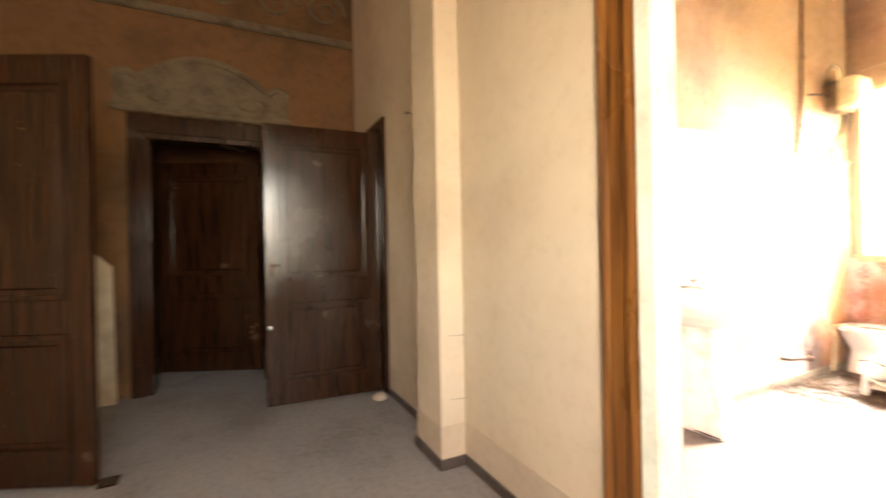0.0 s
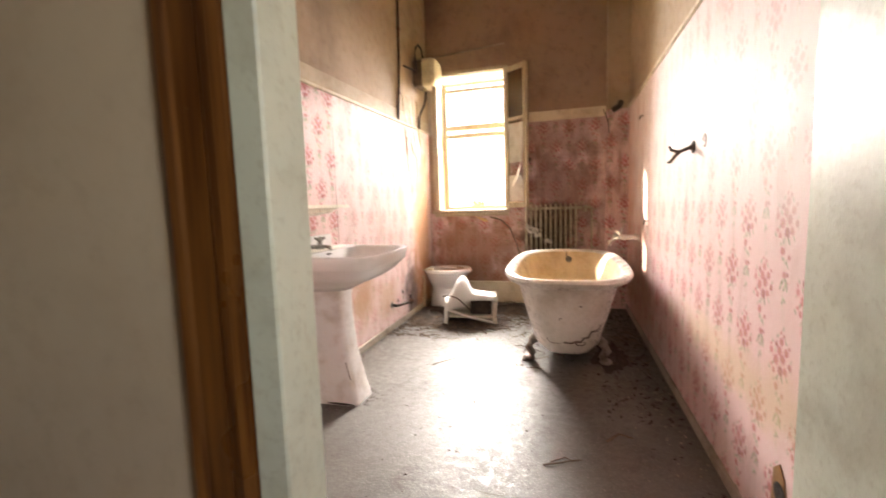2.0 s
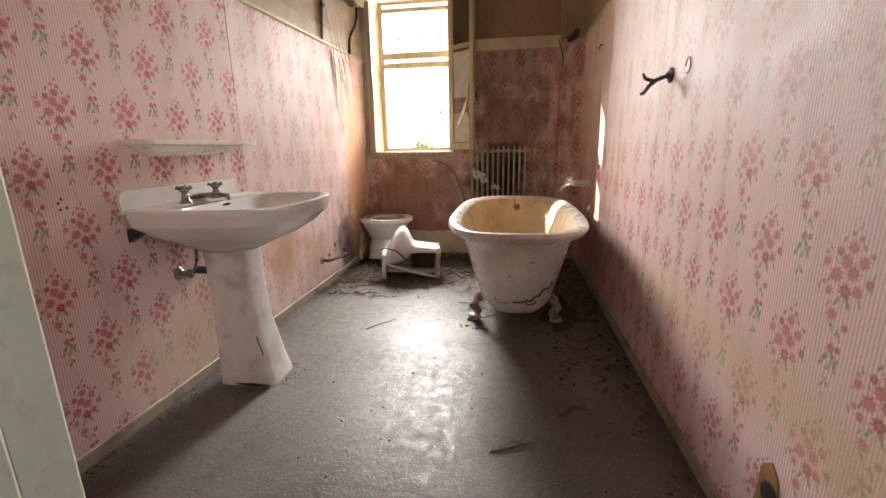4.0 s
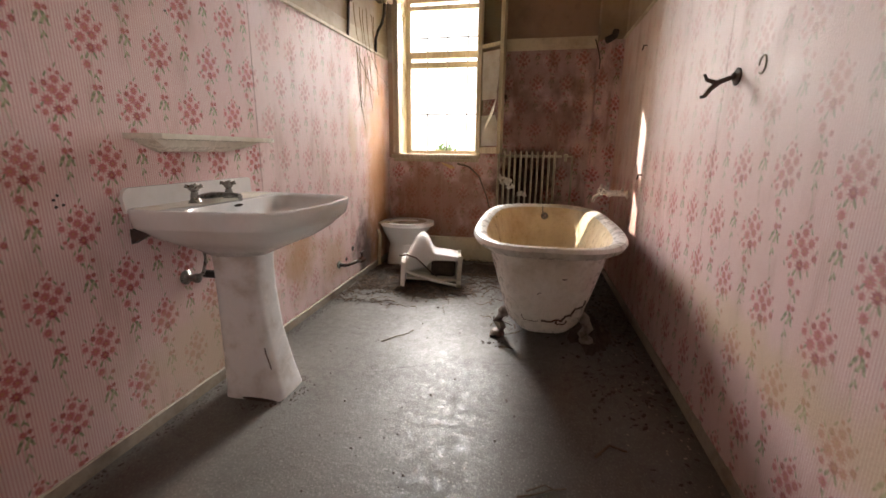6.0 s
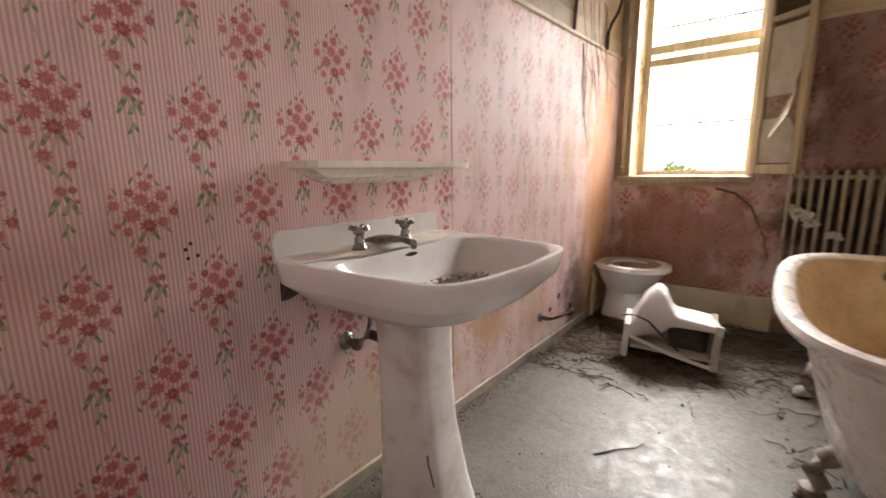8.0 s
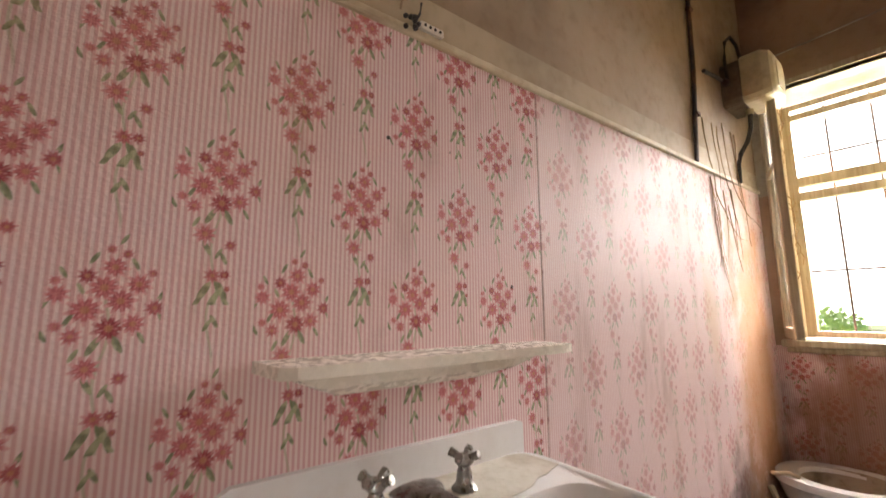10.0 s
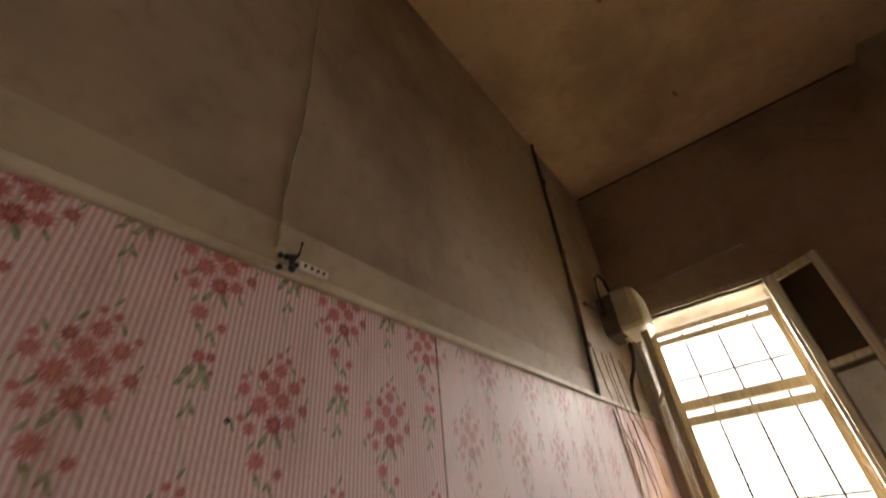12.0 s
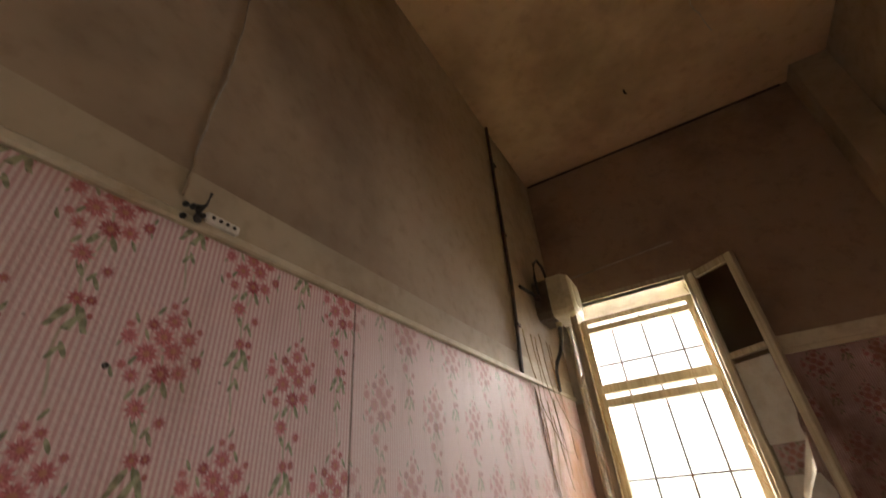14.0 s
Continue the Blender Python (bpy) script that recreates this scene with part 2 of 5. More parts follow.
# darker, browner version of the ochre plaster for the window wall
M_farplaster = aged("darker_plaster", (0.35, 0.245, 0.17), (0.16, 0.10, 0.07), 1.3, 16, (0.65, 0.9), 0, 0.75, 0.3, 0.3)
M_band = aged("pale_plaster_band", (0.48, 0.395, 0.27), (0.30, 0.23, 0.15), 2.5, 20, (0.6, 0.85), 0, 0.6, 0.3, 0.3)
M_ceiling = aged("ceiling_plaster", (0.60, 0.41, 0.25), (0.26, 0.165, 0.10), 0.9, 14, (0.7, 0.9), 0, 0.75, 0.3, 0.2)
M_hallwall = aged("hall_plaster", (0.54, 0.45, 0.33), (0.38, 0.29, 0.20), 1.2, 18, (0.6, 0.85), 0, 0.6, 0.25, 0.3)
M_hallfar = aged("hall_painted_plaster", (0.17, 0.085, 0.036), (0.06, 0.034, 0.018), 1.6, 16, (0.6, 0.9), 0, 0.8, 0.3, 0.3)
M_hallfloor = aged("dusty_screed", (0.24, 0.23, 0.225), (0.14, 0.125, 0.11), 1.6, 30, (0.45, 0.75), 0, 0.7, 0.15, 0.4)
M_dado = aged("hall_dado_paint", (0.46, 0.37, 0.27), (0.34, 0.26, 0.18), 2.0, 20, (0.5, 0.8), 0, 0.6, 0.2)
M_stucco = aged("stucco_relief", (0.15, 0.11, 0.065), (0.06, 0.043, 0.026), 6.0, 30, (0.6, 0.9), 0, 0.8, 0.4)
M_whitepaint = aged("old_white_paint", (0.62, 0.66, 0.55), (0.34, 0.32, 0.23), 3.5, 55, (0.28, 0.55), 0, 0.7, 0.15)
M_cream = aged("cream_paint", (0.66, 0.58, 0.42), (0.36, 0.27, 0.16), 4.0, 40, (0.4, 0.65), 0, 0.7, 0.25)
M_skirting = aged("dusty_skirting", (0.38, 0.33, 0.26), (0.18, 0.14, 0.10), 5.0, 50, (0.5, 0.8), 0, 0.8, 0.3)
M_black = aged("black_skirting", (0.05, 0.035, 0.03), (0.12, 0.10, 0.08), 5.0, 40, (0.4, 0.7), 0, 0.6, 0.2)
M_porcelain = aged("dusty_porcelain", (0.82, 0.81, 0.80), (0.56, 0.51, 0.45), 5.0, 45, (0.08, 0.26), 0, 0.26, 0.012)
M_pedestal = aged("soiled_porcelain", (0.81, 0.80, 0.785), (0.40, 0.31, 0.22), 6.5, 30, (0.10, 0.34), 0, 0.55, 0.015)
M_shelf = aged("ivory_porcelain", (0.76, 0.72, 0.62), (0.50, 0.43, 0.32), 5.0, 45, (0.15, 0.4), 0, 0.4, 0.03)
M_deckdust = aged("grimy_porcelain", (0.64, 0.60, 0.52), (0.42, 0.36, 0.27), 8.0, 60, (0.5, 0.85), 0, 0.8, 0.3)
M_enamel = aged("worn_enamel", (0.78, 0.76, 0.72), (0.45, 0.38, 0.29), 3.0, 25, (0.2, 0.42), 0, 0.6, 0.08)
M_enamel_in = aged("yellowed_enamel", (0.70, 0.58, 0.38), (0.42, 0.27, 0.12), 3.0, 20, (0.25, 0.5), 0, 0.75, 0.08)
M_chrome = aged("tarnished_chrome", (0.30, 0.29, 0.27), (0.10, 0.085, 0.065), 30.0, 90, (0.18, 0.5), 1.0, 0.7, 0.1)
# limescale on chrome, colour raised further to stand for sunlit glints
M_limed = aged("limescaled_chrome", (0.80, 0.78, 0.73), (0.48, 0.42, 0.34), 25.0, 80, (0.2, 0.5), 0.4, 0.5, 0.15)
M_foot = aged("corroded_foot", (0.34, 0.30, 0.26), (0.10, 0.07, 0.05), 22.0, 70, (0.5, 0.8), 0, 0.9, 0.6)
M_stained = aged("stained_porcelain", (0.40, 0.33, 0.25), (0.12, 0.075, 0.04), 9.0, 40, (0.3, 0.6), 0, 0.9, 0.1)
M_iron = aged("rusty_iron", (0.06, 0.045, 0.04), (0.20, 0.09, 0.04), 14.0, 70, (0.5, 0.85), 0.3, 0.7, 0.4)
M_radiator = aged("radiator_paint", (0.52, 0.48, 0.35), (0.25, 0.20, 0.12), 8.0, 50, (0.35, 0.6), 0, 0.8, 0.25)
M_box = aged("cream_bakelite", (0.62, 0.55, 0.36), (0.30, 0.23, 0.12), 7.0, 40, (0.3, 0.55), 0, 0.6, 0.15)
M_case = aged("brown_bakelite", (0.14, 0.10, 0.06), (0.06, 0.04, 0.025), 9.0, 50, (0.35, 0.6), 0, 0.7, 0.15)
M_cable = aged("black_cable", (0.025, 0.022, 0.02), (0.09, 0.07, 0.05), 10.0, 60, (0.4, 0.7), 0, 0.5, 0.1)
M_dirt = aged("dark_dirt", (0.048, 0.034, 0.024), (0.10, 0.075, 0.055), 12.0, 60, (0.8, 1.0), 0, 0.7, 0.6)
M_twig = aged("dry_twig", (0.10, 0.065, 0.04), (0.24, 0.17, 0.11), 12.0, 60, (0.7, 0.95), 0, 0.6, 0.4)
M_vine = aged("dry_vine", (0.34, 0.22, 0.10), (0.16, 0.09, 0.04), 12.0, 60, (0.7, 0.95), 0, 0.6, 0.4)
M_paperwhite = aged("torn_paper", (0.80, 0.77, 0.70), (0.55, 0.47, 0.36), 9.0, 50, (0.5, 0.8), 0, 0.5, 0.3)
M_scrap = aged("yellow_card", (0.62, 0.42, 0.18), (0.40, 0.24, 0.09), 9.0, 50, (0.6, 0.85), 0, 0.5, 0.3)
M_grass = aged("garden_grass", (0.42, 0.48, 0.20), (0.26, 0.36, 0.10), 0.5, 25, (0.8, 1.0), 0, 0.7, 0.6)
M_leafy = aged("hedge_leaves", (0.34, 0.46, 0.15), (0.46, 0.54, 0.24), 4.0, 20, (0.6, 0.9), 0, 0.7, 0.4)
M_outwall = aged("outer_render", (0.55, 0.47, 0.36), (0.35, 0.28, 0.2), 1.0, 16, (0.8, 1.0), 0, 0.6, 0.4)


def wood(name, color, dark, rough):
    n = Nodes(name)
    o = n.xyz()
    g = n.noise(7.0, 5, 0.6, n.vec(n.math("MULTIPLY", o[0], 7.0), n.math("MULTIPLY", o[1], 7.0), n.math("MULTIPLY", o[2], 0.28)), 0.4)
    c = n.mix(n.ramp(g, 0.30, 0.70), dark, color)
    wear = n.noise(2.2, 4, 0.55)
    c = n.mix(n.math("MULTIPLY", n.ramp(wear, 0.55, 0.85), 0.15), c, n.mix(0.5, color, (0.30, 0.20, 0.11)))
    chip = n.noise(38.0, 3, 0.7)
    c = n.mix(n.math("MULTIPLY", n.ramp(chip, 0.70, 0.76), 0.5), c, (0.40, 0.30, 0.18))
    n.bump(g, 0.05, 0.002)
    return n.done(c, n.ramp(wear, 0.3, 0.7, rough, rough + 0.14), 0, 0.35)


M_walnut = wood("dark_walnut", (0.036, 0.0135, 0.0055), (0.012, 0.005, 0.0022), 0.14)
M_oak = wood("varnished_oak", (0.20, 0.078, 0.018), (0.07, 0.024, 0.006), 0.25)
M_sash = wood("grey_window_wood", (0.50, 0.43, 0.30), (0.34, 0.275, 0.18), 0.5)


def floor_material():
    n = Nodes("dusty_cement_floor")
    a = n.noise(1.1, 6, 0.62)
    b = n.noise(9.0, 5, 0.6)
    d = n.noise(120.0, 3, 0.7)
    c = n.mix(n.ramp(a, 0.35, 0.68), (0.135, 0.125, 0.112), (0.08, 0.070, 0.059))
    c = n.mix(n.math("MULTIPLY", n.ramp(b, 0.52, 0.72), 0.5), c, (0.085, 0.07, 0.055))
    c = n.mix(n.math("MULTIPLY", n.ramp(d, 0.52, 0.70), 0.5), c, (0.36, 0.34, 0.30))
    cr = n.voronoi(1.1, n.vec(n.math("ADD", n.xyz()[0], n.math("MULTIPLY", b, 0.25)), n.math("ADD", n.xyz()[1], n.math("MULTIPLY", a, 0.3)), 0.0), "DISTANCE_TO_EDGE")["Distance"]
    crack = n.ramp(cr, 0.006, 0.0)
    c = n.mix(n.math("MULTIPLY", crack, n.ramp(a, 0.45, 0.6)), c, (0.06, 0.05, 0.04))
    scuff = n.noise(24.0, 4, 0.65, None, 0.6)
    fine = n.noise(60.0, 3, 0.7)
    n.bump(n.math("ADD", n.math("MULTIPLY", scuff, 0.8), n.math("ADD", n.math("MULTIPLY", d, 0.35), n.math("MULTIPLY", fine, 0.5))), 0.55, 0.0045)
    gloss = n.math("ADD", n.math("MULTIPLY", scuff, 0.65), n.math("ADD", n.math("MULTIPLY", fine, 0.25), n.math("MULTIPLY", a, 0.10)))
    return n.done(c, n.ramp(gloss, 0.38, 0.62, 0.32, 0.62), 0, 0.30)


M_floor = floor_material()


def glass_material(name, color, rough, spread=0.12):
    n = Nodes(name)
    n.bsdf.inputs["Transmission Weight"].default_value = 1.0
    n.bsdf.inputs["IOR"].default_value = 1.45
    return n.done(color, n.ramp(n.noise(20, 3), 0.4, 0.7, rough, rough + spread))


M_glass = glass_material("dusty_glass", (0.92, 0.92, 0.88), 0.03)
M_darkglass = glass_material("smoked_glass", (0.42, 0.36, 0.30), 0.12, 0.02)


# ---- mesh helpers ----
def link(name, bm, material, parent=None, label="", smooth=False):
    bmesh.ops.recalc_face_normals(bm, faces=bm.faces)
    me = bpy.data.meshes.new(name)
    bm.to_mesh(me)
    bm.free()
    me.materials.append(material)
    if smooth:
        for p in me.polygons:
            p.use_smooth = True
        me.set_sharp_from_angle(angle=radians(40))
    ob = new(name, me)
    if parent is not None:
        ob.parent = parent
    if label:
        ob["label"] = label
    return ob


def part(name, bm, material, parent, label="", smooth=False):
    return link(name, bm, material, parent, label, smooth)


def thing(name, at, label, category, group="", kind=""):
    ob = new(name)
    ob.empty_display_size = 0.1
    ob.location = at
    return tagged(ob, label, category, group, kind)


def wpart(name, bm, material, parent, label="", smooth=False):
    root = parent
    while root.parent is not None:
        root = root.parent
    ob = link(name, bm, material, None, label, smooth)
    ob.parent = parent
    if parent is root and root.type == "EMPTY":
        ob.matrix_parent_inverse = Matrix.Translation(root.location).inverted()
    return ob


def box(lo, hi, bevel=0.0, bm=None, seg=1):
    b = bm or bmesh.new()
    (x0, y0, z0), (x1, y1, z1) = lo, hi
    vs = [b.verts.new(p) for p in ((x0, y0, z0), (x1, y0, z0), (x1, y1, z0), (x0, y1, z0), (x0, y0, z1), (x1, y0, z1), (x1, y1, z1), (x0, y1, z1))]
    fs = [b.faces.new([vs[i] for i in q]) for q in ((3, 2, 1, 0), (4, 5, 6, 7), (0, 1, 5, 4), (1, 2, 6, 5), (2, 3, 7, 6), (3, 0, 4, 7))]
    if bevel:
        es = list({e for f in fs for e in f.edges})
        bmesh.ops.bevel(b, geom=es, offset=bevel, segments=seg, affect="EDGES", profile=0.6)
    return b


def loft(rings, bm=None, cap0=True, cap1=True, closed=True):
    b = bm or bmesh.new()
    vr = [[b.verts.new(p) for p in r] for r in rings]
    n = len(vr[0])
    for a, c in zip(vr, vr[1:]):
        for i in range(n if closed else n - 1):
            j = (i + 1) % n
            b.faces.new((a[i], a[j], c[j], c[i]))
    if cap0:
        b.faces.new(list(reversed(vr[0])))
    if cap1:
        b.faces.new(vr[-1])
    return b


def tube(points, radius, bm=None, sides=8, taper=None):
    pts = [Vector(p) for p in points]
    rings = []
    up = Vector((0.13, 0.21, 0.97))
    for i, p in enumerate(pts):
        d = (pts[min(i + 1, len(pts) - 1)] - pts[max(i - 1, 0)])
        d = d.normalized() if d.length > 1e-9 else Vector((0, 0, 1))
        s = d.cross(up)
        if s.length < 0.15:
            s = d.cross(Vector((1, 0, 0.1)))
        s.normalize()
        t = s.cross(d)
        r = radius if taper is None else radius + (taper - radius) * i / (len(pts) - 1)
        rings.append([p + (s * math.cos(a) + t * math.sin(a)) * r for a in [2 * math.pi * k / sides for k in range(sides)]])
    return loft(rings, bm)


def lathe(profile, origin, axis=(0, 0, 1), sides=24, bm=None):
    """Profile of (radius, height) turned round an axis."""
    ax = Vector(axis).normalized()
    q = ax.to_track_quat("Z", "Y")
    rings = [[Vector(origin) + q @ Vector((r * math.cos(a), r * math.sin(a), h)) for a in [2 * math.pi * k / sides for k in range(sides)]] for r, h in profile]
    return loft(rings, bm)


def oval(cx, cy, hx, hy, z, n=2.6, sides=56, taper=0.0):
    """A rounded plan outline; taper narrows y towards larger x."""
    out = []
    for k in range(sides):
        a = 2 * math.pi * k / sides
        ca, sa = math.cos(a), math.sin(a)
        x = math.copysign(abs(ca) ** (2 / n), ca)
        y = math.copysign(abs(sa) ** (2 / n), sa)
        out.append(Vector((cx + hx * x, cy + hy * y * (1 - taper * (x + 1) / 2), z)))
    return out


def join_boxes(boxes):
    b = bmesh.new()
    for lo, hi in boxes:
        box(lo, hi, 0, b)
    return b


def crack_line(points, rng, steps=6, jitter=0.01):
    out = []
    for a, b in zip(points, points[1:]):
        for i in range(steps):
            p = Vector(a).lerp(Vector(b), i / steps)
            out.append(p + Vector((rng.uniform(-1, 1), rng.uniform(-1, 1), rng.uniform(-1, 1))) * jitter)
    out.append(Vector(points[-1]))
    return out


# ---- setting ----
W, Y0, Y1, H = 2.145, 2.235, 6.34, 3.77
DL, DR, DH = 1.08, 1.91, 2.12
HY = 2.135


def structure(name, bm, material, label):
    return tagged(link(name, bm, material), label, "structure", kind="structure")


HX0, HX1, HYB, HH = -2.4, 2.75, -0.65, 4.3
structure("floor_hall", box((HX0 - 1.7, HYB - 0.2, -0.2), (HX1 + 0.2, HY + 0.02, 0.0)), M_hallfloor, "pale dusty screed floor of the hall")
floor_ob = structure("floor", box((HX0 - 1.7, HY + 0.02, -0.2), (HX1 + 0.2, Y1 + 0.4, 0.0)), M_floor, "worn grey cement floor with dust, stains and cracks")
structure("ceiling_bathroom", box((-0.0, Y0, H), (W, Y1, H + 0.2)), M_ceiling, "stained ochre plaster ceiling of the bathroom")
wall_left = structure("wall_left", box((-0.2, Y0, 0), (0.0, Y1, H)), M_ochre, "ochre plaster wall above a flowered wallpaper dado")
wall_right = structure("wall_right", box((W, Y0, 0), (W + 0.2, Y1, H)), M_ochre, "ochre plaster wall above a pink flowered wallpaper dado")
# window wall with its deep reveal
WX0, WX1, WZ0, WZ1, WY = 0.09, 0.90, 1.07, 2.59, 6.72
bm = join_boxes([((-0.2, Y1, 0), (WX0, WY, H)), ((WX1, Y1, 0), (W + 0.2, WY, H)), ((WX0, Y1, 0), (WX1, WY, WZ0)), ((WX0, Y1, WZ1), (WX1, WY, H))])
wall_far = structure("wall_far", bm, M_farplaster, "darker brown plaster window wall above stained flowered wallpaper")
structure("pier_corner", box((1.94, Y1 - 0.16, 2.03), (W, Y1, H), 0.004), M_ochre, "ochre plaster pier in the corner of the bathroom")
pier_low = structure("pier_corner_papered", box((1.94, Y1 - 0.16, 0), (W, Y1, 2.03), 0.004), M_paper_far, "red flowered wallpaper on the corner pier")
# door wall between hall and bathroom
bm = join_boxes([((HX0 + 0.9, HY, 0), (DL - 0.10, Y0, HH)), ((DR + 0.02, HY, 0), (HX1, Y0, HH)), ((DL - 0.10, HY, DH + 0.1), (DR + 0.02, Y0, HH))])
wall_door = structure("wall_door", bm, M_hallwall, "cream plaster wall between hall and bathroom")
structure("wall_hall_west_of_pier", box((HX0 - 0.2, HY, 2.3), (HX0 + 0.9, Y0, HH)), M_hallwall, "cream plaster above the hall doorway")
structure("wall_hall_stub", box((HX0 - 0.2, HY, 0), (HX0 + 0.08, Y0, 2.3)), M_hallwall, "cream plaster beside the hall doorway")
structure("pier_hall", box((-0.47, 1.985, 0), (-0.135, HY, HH), 0.006), M_hallwall, "cream plaster pier in the hall")
# hall
OY0, OY1, OH = 0.37, 1.24, 2.18
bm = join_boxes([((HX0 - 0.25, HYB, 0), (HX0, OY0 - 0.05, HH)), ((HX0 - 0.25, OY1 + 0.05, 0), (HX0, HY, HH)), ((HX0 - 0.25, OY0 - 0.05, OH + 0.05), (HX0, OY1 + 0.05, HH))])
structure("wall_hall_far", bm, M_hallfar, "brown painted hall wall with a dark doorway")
# unseen wall, set close so its bounced light brightens the door wall
structure("wall_hall_back", box((HX0 - 0.25, HYB - 0.2, 0), (HX1 + 0.2, HYB, HH)), M_hallwall, "unseen cream plaster back wall of the hall")
bm = join_boxes([((HX1, HYB, 0), (HX1 + 0.2, 0.38, HH)), ((HX1, 1.32, 0), (HX1 + 0.2, Y0, HH)), ((HX1, 0.38, 0), (HX1 + 0.2, 1.32, 0.95)), ((HX1, 0.38, 2.45), (HX1 + 0.2, 1.32, HH))])
structure("wall_hall_end", bm, M_hallwall, "cream plaster end wall of the hall with a window opening")
structure("ceiling_hall", box((HX0 - 0.25, HYB - 0.2, HH), (HX1 + 0.2, Y0, HH + 0.2)), M_ceiling, "dim plaster ceiling of the hall")
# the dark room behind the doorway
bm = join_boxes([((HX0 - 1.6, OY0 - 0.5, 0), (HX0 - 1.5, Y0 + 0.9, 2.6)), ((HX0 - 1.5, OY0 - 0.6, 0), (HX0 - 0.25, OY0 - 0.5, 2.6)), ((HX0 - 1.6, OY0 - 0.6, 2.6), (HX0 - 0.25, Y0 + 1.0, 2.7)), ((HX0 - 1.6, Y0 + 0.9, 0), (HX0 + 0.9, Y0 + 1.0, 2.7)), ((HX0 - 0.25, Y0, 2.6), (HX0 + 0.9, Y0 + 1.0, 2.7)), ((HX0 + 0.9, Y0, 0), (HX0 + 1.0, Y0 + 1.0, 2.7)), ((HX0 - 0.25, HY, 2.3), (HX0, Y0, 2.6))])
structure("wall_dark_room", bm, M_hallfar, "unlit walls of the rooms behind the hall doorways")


# ---- wallpaper, rails and skirtings ----
def rising(b, z_from=1.7, slope=0.022, y_mid=5.1):
    """Let the upper edge follow the dado rail, which climbs towards the window."""
    for v in b.verts:
        if v.co.z > z_from:
            v.co.z += slope * (v.co.y - y_mid)
    return b


def sheet(name, lo, hi, material, parent, label=""):
    return part(name, box(lo, hi), material, parent, label)


RL, RR = 1.92, 2.025
for a, b, m in ((Y0, 4.178, M_paper_left), (4.184, Y1 - 0.005, M_paper_left_faded)):
    part("wallpaper_sheet", rising(box((0.0, a, 0.058), (0.004, b, RL))), m, wall_left)
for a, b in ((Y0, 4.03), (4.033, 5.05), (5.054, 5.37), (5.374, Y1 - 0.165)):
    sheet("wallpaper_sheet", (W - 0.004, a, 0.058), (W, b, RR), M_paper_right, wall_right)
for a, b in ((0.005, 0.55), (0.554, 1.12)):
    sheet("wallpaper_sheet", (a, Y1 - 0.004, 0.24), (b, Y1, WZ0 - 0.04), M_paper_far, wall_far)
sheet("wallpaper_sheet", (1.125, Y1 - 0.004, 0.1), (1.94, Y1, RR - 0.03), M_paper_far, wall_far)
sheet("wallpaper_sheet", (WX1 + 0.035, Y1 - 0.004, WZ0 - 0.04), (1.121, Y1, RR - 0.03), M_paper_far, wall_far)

# unseen dark sheet, added so the door wall bounces less light
sheet("wallpaper_sheet", (0.006, Y0, 0.02), (DL - 0.11, Y0 + 0.004, RL), M_paper_far, wall_door)


def rail(name, lo, hi, label):
    return structure(name, box(lo, hi, 0.004), M_cream, label)


structure("trim_left", rising(box((0.0, Y0, RL), (0.018, Y1, RL + 0.022), 0.004)), M_cream, "cream wooden dado rail above wallpaper")
rail("trim_right", (W - 0.018, Y0, RR), (W, Y1 - 0.16, RR + 0.022), "cream wooden dado rail above wallpaper")
rail("trim_far", (WX1 + 0.25, Y1 - 0.02, RR - 0.03), (1.94, Y1, RR + 0.0), "cream wooden dado rail above wallpaper")
structure("plaster_band_left", rising(box((0.0, Y0, RL + 0.022), (0.006, Y1, 2.046), 0.003)), M_band, "raised plaster band above the dado rail")
structure("plaster_band_far", box((WX1 + 0.25, Y1 - 0.008, RR), (1.94, Y1, 2.10), 0.003), M_cream, "pale plaster band above the dado rail")
structure("baseboard_left", box((0.0, Y0, 0), (0.014, Y1, 0.058), 0.004), M_skirting, "dusty low skirting board")
structure("baseboard_right", box((W - 0.014, Y0, 0), (W, Y1, 0.058), 0.004), M_skirting, "dusty low skirting board")
structure("plinth_far", box((0.006, Y1 - 0.05, 0), (1.12, Y1, 0.24), 0.008), M_cream, "cream painted plinth below the window")
structure("baseboard_hall", join_boxes([((-0.135, HY - 0.014, 0), (DL - 0.213, HY, 0.055)), ((-0.135, 1.985, 0), (-0.121, HY - 0.014, 0.055)), ((-0.484, 1.971, 0), (-0.121, 1.985, 0.055)), ((-1.5, HY - 0.014, 0), (-0.484, HY, 0.055)), ((-0.484, 1.985, 0), (-0.47, HY - 0.014, 0.055))]), M_black, "black painted hall skirting")
structure("dado_hall", join_boxes([((-0.135, HY - 0.003, 0.055), (DL - 0.213, HY, 0.23)), ((-0.135, 1.985, 0.055), (-0.132, HY - 0.003, 0.23)), ((-0.473, 1.982, 0.055), (-0.132, 1.985, 0.23)), ((-1.5, HY - 0.003, 0.055), (-0.473, HY, 0.23))]), M_dado, "darker painted band along the foot of the hall wall")

# ---- bathroom door frame ----
frame_b = thing("door_frame", (DL, HY, 0), "white painted door frame with varnished oak edge trim", "door frame", kind="structure")
b = box((DL - 0.064, HY - 0.018, 0), (DL, Y0 - 0.045, DH), 0.004)
wpart("jamb", b, M_whitepaint, frame_b, "chipped white painted jamb")
wpart("jamb_stop", box((DL - 0.104, Y0 - 0.044, 0), (DL - 0.012, Y0 + 0.012, DH), 0.005), M_whitepaint, frame_b)
